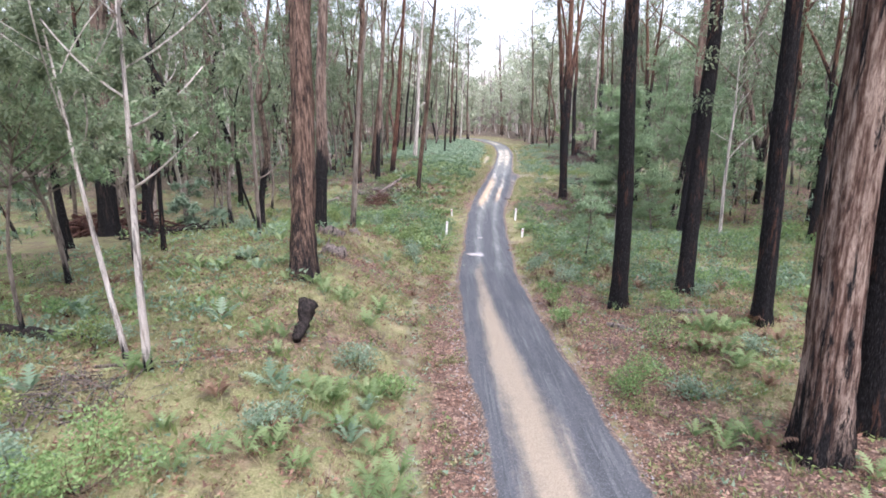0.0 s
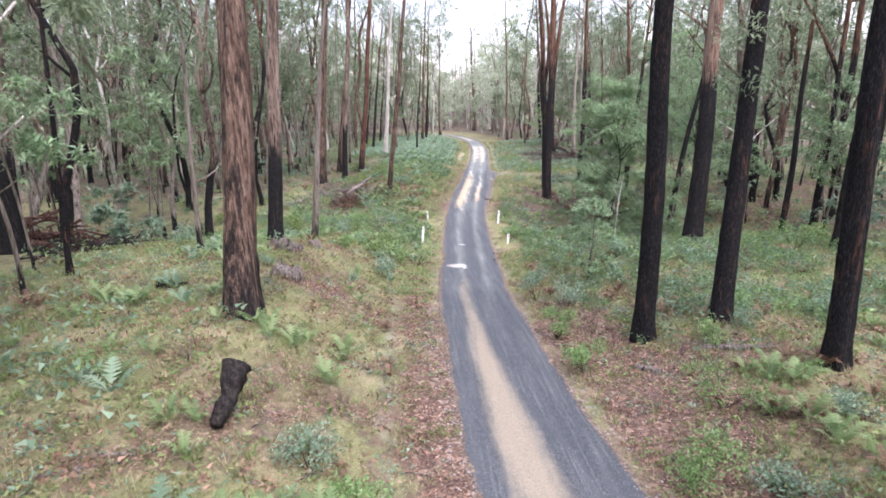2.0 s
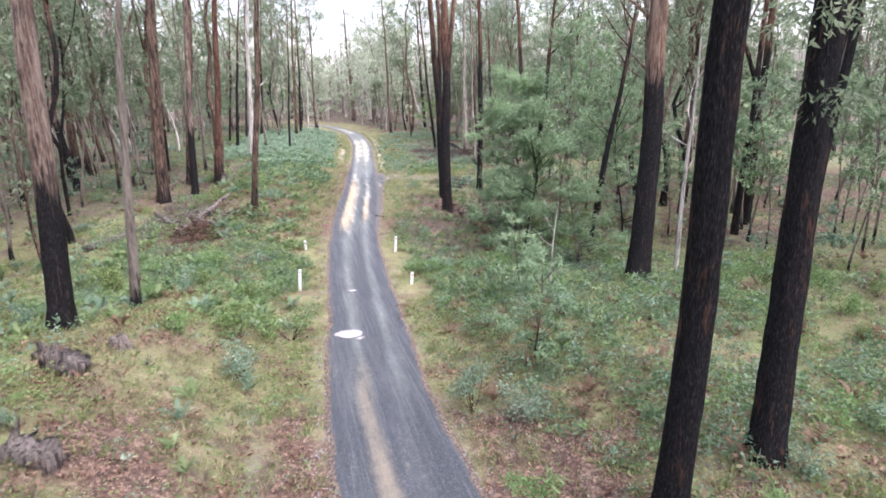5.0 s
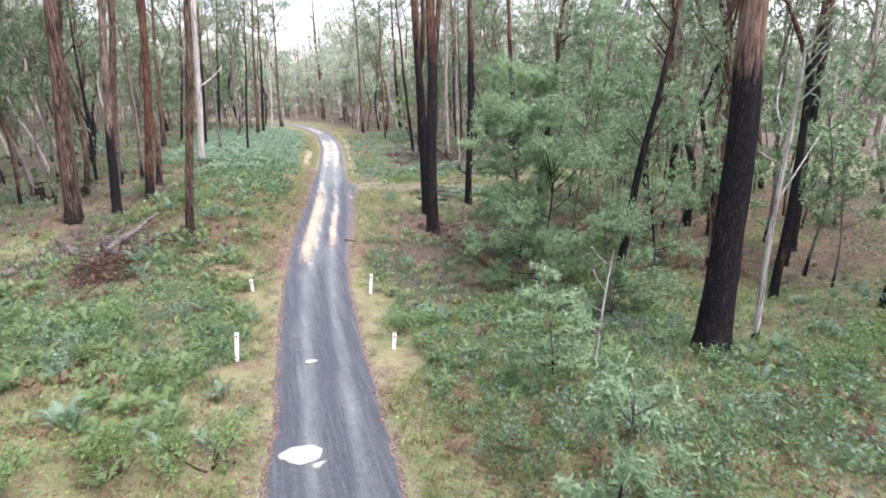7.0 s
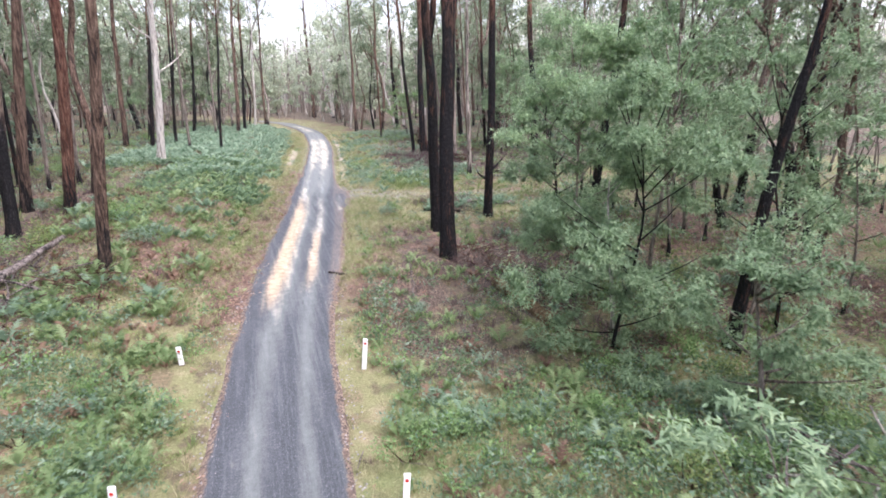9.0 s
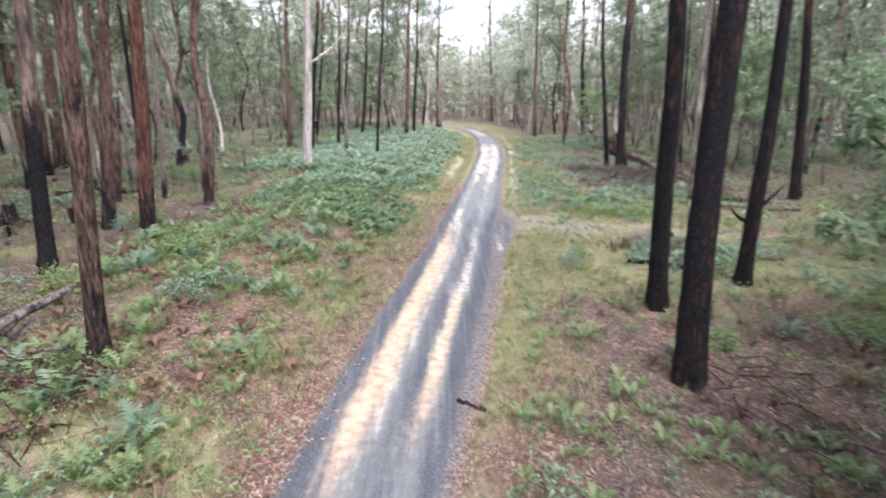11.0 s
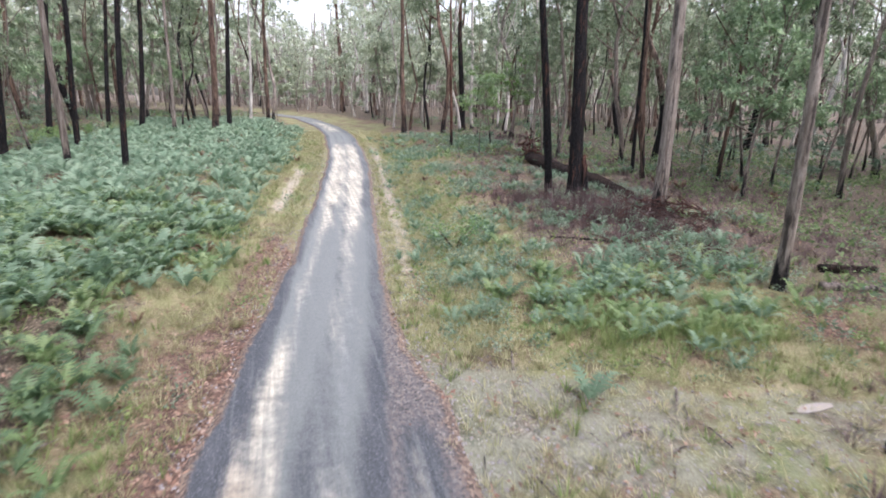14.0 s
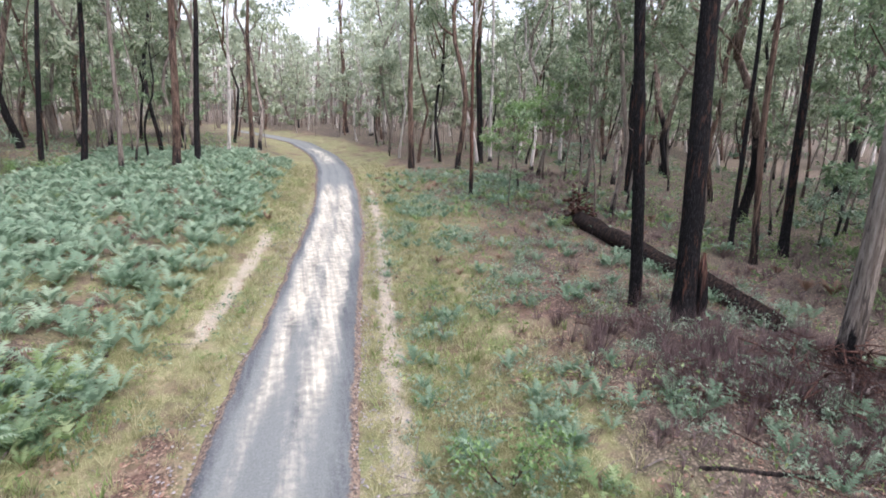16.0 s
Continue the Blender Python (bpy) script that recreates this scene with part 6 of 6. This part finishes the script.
scatter("fallen_twigs", [twig() for _ in range(14)], sample(3600, (-13, 26, 6, 100), lambda x, y: (0.3 + 0.6 * np.clip(litter_at(x, y), 0, 1)) * clear(x, y, 1.5)), WOOD_DEAD, "fallen grey twigs on the forest floor", "twigs", gen, 0.6, 1.4)
bits = [(np.stack([v[:, 0], v[:, 1], np.abs(v[:, 2]) * 0.5 + 0.012], -1), f) for v, f in (leaf_cloud(gen, [(0, 0, 0.02)], [0.32], 8, 0.11, 0.045, droop=0.0, flat=0.06, kite=True) for _ in range(6))]
scatter("leaf_litter", bits, sample(11500, (-9, 22, 6, 98), lambda x, y: np.clip(litter_at(x, y) * 1.5 - 0.3, 0.06, 1) * (np.abs(x - ROAD_X(y)) > 1.3)), LITTER, "fallen brown and orange gum leaves", "leaf litter", gen, 0.7, 1.3)


def shrub(x, y, h, r, leaf, label, n=420, seed=0):
    g = np.random.default_rng(700 + seed)
    e = thing("shrub", (x, y, zat(x, y)), label, "shrub", "roadside shrubs")
    centres, stems = [], []
    for k in range(7):
        a, q = g.uniform(0, 6.283), r * g.uniform(0.15, 0.8)
        c = np.array([q * math.cos(a), q * math.sin(a), h * g.uniform(0.35, 0.85)])
        centres.append(c)
        stems.append(tube(limb_path(g, (0, 0, -0.05), c, np.linalg.norm(c), 0.15, 4), np.linspace(0.012, 0.004, 4), 4))
    link("stemwork", *join(stems), WOOD_BROWN, e)
    v, f = leaf_cloud(g, centres, [0.42 * r] * 7, int(n * 1.8), 0.075, 0.034, droop=-0.1, flat=0.8, kite=True)
    v[:, 2] = np.maximum(v[:, 2], 0.02)
    link("foliage", v, f, leaf, e, flat=True)
    return e


shrub(4.6, 12.8, 0.8, 0.75, LEAF_SHRUB, "bright green leafy shrub on the road verge", 700, 1)
shrub(5.7, 12.2, 0.5, 0.6, LEAF_GREY, "pale grey-green low shrub in leaf litter", 380, 2)
shrub(4.05, 17.0, 0.8, 0.55, LEAF_SHRUB, "upright green shrub on the road verge", 520, 3)
shrub(3.98, 19.2, 1.0, 0.5, LEAF_SHRUB, "upright green shrub on the road verge", 520, 4)
shrub(4.2, 23.0, 1.2, 0.7, LEAF_GREY, "grey-green shrub on the gully edge", 600, 5)
shrub(5.2, 22.2, 0.8, 0.8, LEAF_GREY, "grey-green shrub on the gully edge", 600, 6)
shrub(-4.6, 7.6, 0.9, 1.0, LEAF_SHRUB, "large green leafy shrub in the grass", 900, 7)
shrub(-5.6, 7.9, 0.8, 0.8, LEAF_GREY, "blue-green leafy shrub in the grass", 700, 8)
shrub(-2.6, 9.6, 0.6, 0.6, LEAF_GREY, "blue-green low shrub in the grass", 420, 9)
shrub(-1.7, 12.9, 0.7, 0.7, LEAF_GREY, "blue-green low shrub in the grass", 480, 10)
shrub(-0.9, 12.2, 0.5, 0.5, LEAF_SHRUB, "green low shrub in the grass", 360, 11)
shrub(8.0, 13.6, 0.5, 0.55, LEAF_GREY, "pale grey-green shrub in leaf litter", 360, 12)
shrub(13.0, 58.9 - 4, 0.7, 0.8, LEAF_GREY, "dark fern-like shrub by the side track", 480, 13)
proto = [shrub(-10.2 - k, 10.5 + 2.5 * k, 0.5 + 0.12 * k, 0.5 + 0.08 * k, (LEAF_SHRUB, LEAF_GREY, GRASS_GREEN, LEAF_SHRUB)[k], ("low green shrub", "low blue-green shrub", "low yellow-green shrub", "bushy green shrub")[k] + " on the forest floor", 340, 30 + k) for k in range(4)]
spots = sample(110, (-12, 20, 8, 100), lambda x, y: 0.5 * (value_noise(x / 3, y / 3, 71) > 0.08) * clear(x, y, 3.0) * (1 - side_track(x, y)) * (1 - box_mask(x - ROAD_X(y), -15, -2, 0.5) * (y > 60)) * (1 - box_mask(x - ROAD_X(y), 3.5, 25, 0.5) * (y > 62)))
gully = sample(22, (-8, 16, 26, 37), lambda x, y: 0.6 * box_mask(np.abs(x - ROAD_X(y)), 2.6, 11, 0.8) * clear(x, y, 2.4))
for x, y in np.concatenate([spots, gully]):
    s = gen.uniform(0.6, 1.3) * (1.15 if 26 < y < 42 else 1)
    copy_thing(proto[gen.integers(4)], pose(x, y, zat(x, y), 0, 0, gen.uniform(0, 360)) @ Matrix.Scale(s, 4))

# ---- fallen wood ----
log([(-10.6, 13.4), (-9.2, 13.15), (-7.8, 12.9)], (0.13, 0.14, 0.07), WOOD_BURNT, "charred black fallen log in the grass")
log([(-3.12, 13.0), (-3.05, 13.5, 0.25), (-3.0, 13.95, 0.55)], (0.1, 0.13, 0.21), WOOD_BURNT, "short charred stump leaning in the grass", "stump", "stump", 0.12, 5, sink=0.0)
log([(-6.7, 11.3), (-5.3, 11.7), (-4.1, 12.05)], (0.035, 0.03, 0.015), WOOD_DEAD, "long thin dead branch on the grass", "fallen_branch", "branch", seed=6)
log([(-5.0, 25.3), (-4.2, 24.5)], (0.36, 0.24), WOOD_DEAD, "weathered grey stump wood beside a gum", "fallen_log", "log", 0.3, 7)
log([(-5.6, 26.2), (-4.8, 25.6)], (0.22, 0.14), WOOD_DEAD, "weathered grey chunk of wood", "fallen_log", "log", 0.3, 8)
log([(-4.3, 21.6), (-3.5, 21.2)], (0.22, 0.17), WOOD_DEAD, "grey rotting log end in the grass", "fallen_log", "log", 0.28, 9)
log([(-7.2, 20.0), (-6.4, 20.1)], (0.1, 0.08), WOOD_BURNT, "small burnt log in the grass", "fallen_log", "log", 0.12, 10)
log([(7.0, 17.2), (8.0, 17.0), (8.8, 16.9)], (0.07, 0.08, 0.05), WOOD_DEAD, "short weathered log on leaf litter", "fallen_log", "log", 0.1, 11)
log([(9.0, 16.6), (10.2, 15.9)], (0.05, 0.02), WOOD_DEAD, "thin dead branch on leaf litter", "fallen_branch", "branch", seed=12)
log([(10.9, 43.0), (11.2, 41.0), (11.3, 38.6)], (0.2, 0.22, 0.2), WOOD_MOSSY, "mossy brown log down the gully bank", "fallen_log", "log", 0.07, 13)
log([(19.8, 82.2), (19.5, 79.0), (19.1, 75.5), (18.9, 73.0), (18.85, 70.9)], (0.36, 0.33, 0.3, 0.27, 0.2), CHAR_LOG, "long charred fallen trunk with an upturned root", "fallen_log", "log", 0.11, 14, sides=12)
stick_pile(19.9, 82.6, 0.6, 2.0, 80, WOOD_BROWN, "upturned root plate of a fallen trunk", 15, 0.7, 0.06, "root_plate")
log([(13.6, 67.3), (14.6, 67.0), (15.7, 66.7)], (0.035, 0.035, 0.02), WOOD_BURNT, "long dark branch lying in the undergrowth", "fallen_branch", "branch", seed=16)
log([(17.6, 73.6), (18.0, 72.0), (18.7, 70.6)], (0.07, 0.06, 0.03), WOOD_DEAD, "bare pale branch beside a log", "fallen_branch", "branch", seed=17)
stick_pile(17.5, 68.8, 1.3, 1.0, 130, WOOD_BROWN, "tangled heap of dead brown branches", 18, 0.75, 0.02)
stick_pile(17.4, 68.6, 1.2, 1.0, 24, WOOD_DEAD, "bare pale branches on a brown heap", 37, 1.3, 0.02)
stick_pile(15.4, 69.0, 1.2, 0.4, 70, WOOD_BROWN, "low heap of dry purple-brown twigs", 19, 1.1, 0.012)
stick_pile(18.9, 68.4, 1.1, 0.9, 120, WOOD_BROWN, "heap of dead branches round a pale gum", 20, 0.75, 0.022)
stick_pile(15.6, 72.3, 1.3, 0.3, 60, WOOD_BROWN, "scattered dead twigs under charred gums", 21, 1.0, 0.012)
stick_pile(-4.7, 41.8, 1.2, 1.0, 170, WOOD_BROWN, "heap of fallen branches and bark", 22, 1.1, 0.018)
stick_pile(-2.6, 44.2, 1.5, 0.7, 90, WOOD_BROWN, "dark tangle of fallen branches and bark", 39, 1.3, 0.02)
stick_pile(-4.6, 44.6, 1.7, 0.8, 75, WOOD_DEAD, "grey fallen branches stacked under a gum", 23, 2.4, 0.04)
stick_pile(-6.4, 9.9, 1.0, 0.55, 110, WOOD_DEAD, "heap of grey brushwood in the grass", 24, 1.0, 0.014)
stick_pile(-8.4, 9.2, 0.8, 0.35, 36, WOOD_BURNT, "heap of burnt brushwood in the grass", 25, 0.9, 0.02)
stick_pile(-17.0, 29.6, 2.6, 1.7, 120, WOOD_BROWN, "brown heap of fallen timber", 26, 2.6, 0.07)
log([(-19.5, 28.6, 0.3), (-16.5, 28.2, 0.2), (-13.8, 27.2)], (0.24, 0.22, 0.15), WOOD_BROWN, "brown fallen trunk on a timber heap", "fallen_log", "log", 0.08, 38)
stick_pile(-13.5, 27.5, 2.2, 0.6, 90, WOOD_BURNT, "dark heap of fallen timber", 27, 2.4, 0.04)
stick_pile(11.5, 45.6, 1.6, 0.7, 60, WOOD_BROWN, "dead branches round charred gums", 28, 1.1, 0.016)
stick_pile(13.0, 45.0, 1.6, 0.5, 46, WOOD_DEAD, "pale brushwood below wattles", 29, 1.2, 0.016)
stick_pile(13.6, 53.4, 1.1, 0.3, 26, WOOD_BURNT, "dark brushwood by the side track", 30, 0.9, 0.014)
log([(14.3, 55.3), (15.6, 54.9), (17.2, 54.2)], (0.12, 0.14, 0.1), WOOD_DEAD, "grey fallen log beside the side track", "fallen_log", "log", 0.1, 34)
stick_pile(16.5, 65.6, 1.8, 0.4, 90, WOOD_BROWN, "dry brown brushwood at the forest edge", 31, 1.3, 0.014)
stick_pile(12.0, 31.5, 1.4, 0.8, 30, WOOD_DEAD, "pale bare dead branches in the gully", 32, 2.0, 0.03)
log([(-5.7, 42.6), (-4.5, 45.0, 0.35), (-3.4, 47.3, 0.75)], (0.13, 0.12, 0.07), WOOD_DEAD, "pale broken branch leaning over a heap", "fallen_branch", "branch", 0.08, 35)
log([(-7.4, 46.2, 0.1), (-6.2, 44.2), (-5.4, 42.4)], (0.12, 0.13, 0.08), WOOD_DEAD, "pale fallen branch in a heap", "fallen_branch", "branch", 0.08, 36)
log([(-9.5, 41.0), (-8.0, 43.0)], (0.2, 0.16), WOOD_DEAD, "grey fallen log in the grass", "fallen_log", "log", 0.08, 33)


def stump(x, y, r, h, mat, label, seed):
    """A burnt-off trunk foot with a ragged, hollow top."""
    g = np.random.default_rng(900 + seed)
    k = 14
    ang = np.linspace(0, 2 * np.pi, k, endpoint=False)
    flare = 1 + 0.12 * np.cos(ang * 4 + g.uniform(0, 6))
    rim = h * (0.75 + 0.3 * g.uniform(0, 1, k))
    rings = [(1.35 * flare, np.full(k, -0.1)), (1.1 * flare, np.full(k, 0.12)), (np.full(k, 0.95), rim * 0.6), (0.9 + 0.06 * g.standard_normal(k), rim), (np.full(k, 0.6), rim * 0.85), (np.full(k, 0.4), np.full(k, h * 0.35))]
    v = [(r * q * math.cos(t), r * q * math.sin(t), z) for rr, zz in rings for q, t, z in zip(rr, ang, zz)]
    v.append((0, 0, h * 0.3))
    f = [(i * k + j, i * k + (j + 1) % k, (i + 1) * k + (j + 1) % k, (i + 1) * k + j) for i in range(5) for j in range(k)]
    f += [(5 * k + j, 5 * k + (j + 1) % k, 6 * k) for j in range(k)]
    ob = link("stump", v, f, mat)
    ob.matrix_basis = pose(x, y, zat(x, y), g.uniform(-5, 5), g.uniform(-5, 5), g.uniform(0, 360))
    tagged(ob, label, "stump")


stump(-10.7, 55.0, 0.24, 0.8, CHAR_LOG, "jagged charred stump among bracken", 1)
stump(-8.5, 55.3, 0.26, 0.6, CHAR_LOG, "short charred stump beside a brown gum", 2)
stump(14.5, 57.8, 0.22, 0.22, CHAR_LOG, "low dark stump at the edge of the side track", 3)
stump(15.4, 22.1, 0.34, 0.35, WOOD_MOSSY, "low orange-brown stump among ferns", 4)
stump(-4.0, 26.3, 0.22, 0.3, WOOD_DEAD, "low grey weathered stump in the grass", 5)
log([(-12.4, 56.3), (-11.2, 55.5), (-9.9, 55.0, 0.1)], (0.13, 0.12, 0.06), CHAR_LOG, "charred fallen branch between stumps", "fallen_log", "log", 0.1, 51)
log([(-13.2, 61.0), (-11.4, 61.6), (-9.6, 61.9)], (0.14, 0.15, 0.1), CHAR_LOG, "dark fallen log under brown gums", "fallen_log", "log", 0.1, 52)
log([(5.3, 16.9), (5.7, 16.5)], (0.08, 0.06), WOOD_DEAD, "short weathered chunk of wood on leaf litter", "fallen_branch", "branch", 0.12, 53)
log([(7.8, 43.4, 0.9), (7.75, 42.9, 0.3), (7.7, 42.6)], (0.02, 0.025, 0.03), WOOD_DEAD, "thin grey stick leaning out of the litter", "fallen_branch", "branch", 0.05, 54)
log([(18.9, 62.9), (19.8, 62.6), (20.8, 62.5)], (0.1, 0.1, 0.07), WOOD_DEAD, "pale split log on reddish litter", "fallen_log", "log", 0.1, 56)
log([(21.2, 61.9), (22.6, 61.6)], (0.12, 0.1), WOOD_DEAD, "short pale log on reddish litter", "fallen_log", "log", 0.1, 57)
log([(19.9, 63.8), (21.4, 63.4)], (0.12, 0.09), CHAR_LOG, "dark charred log on reddish litter", "fallen_log", "log", 0.1, 58)
log([(11.6, 54.2), (12.6, 53.6), (13.4, 53.2)], (0.1, 0.11, 0.08), CHAR_LOG, "dark log under bracken by the side track", "fallen_log", "log", 0.1, 59)
log([(5.2, 45.1), (5.8, 44.7)], (0.05, 0.03), WOOD_BURNT, "small dark piece of wood at the road edge", "fallen_branch", "branch", 0.1, 55)


# ---- guide posts ----
def guide_post(x, y, h, tilt, label):
    e = thing("guide_post", (x, y, zat(x, y)), label, "guide post", "guide posts")
    bm = bmesh.new()
    bmesh.ops.create_cube(bm, size=1.0, matrix=Matrix.Translation((0, 0, h / 2 - 0.1)) @ Matrix.Diagonal((0.12, 0.05, h + 0.2, 1)))
    bmesh.ops.bevel(bm, geom=list(bm.edges), offset=0.008, segments=2, affect="EDGES")
    me = bpy.data.meshes.new("post")
    bm.to_mesh(me)
    bm.free()
    me.materials.append(POST_WHITE)
    post = new("post", me)
    post.parent = e
    bm = bmesh.new()
    bmesh.ops.create_cone(bm, cap_ends=True, segments=20, radius1=0.035, radius2=0.032, depth=0.012, matrix=Matrix.Translation((0, -0.026, h - 0.12)) @ Matrix.Rotation(radians(90), 4, "X"))
    me = bpy.data.meshes.new("reflector")
    bm.to_mesh(me)
    bm.free()
    me.materials.append(POST_RED)
    r = new("reflector", me)
    r.parent, r["label"] = post, "round red reflector"
    e.matrix_basis = pose(x, y, zat(x, y), tilt[0], tilt[1], -12)
    return e


guide_post(0.36, 34.8, 0.95, (0, 5), "white roadside guide post with a red reflector")
guide_post(5.07, 33.95, 0.55, (0, 4), "white roadside guide post half hidden in grass")
guide_post(5.22, 38.6, 0.85, (2, 5), "white roadside guide post in the grass")
guide_post(0.8, 40.2, 0.5, (0, -3), "white roadside guide post sunk in bracken")
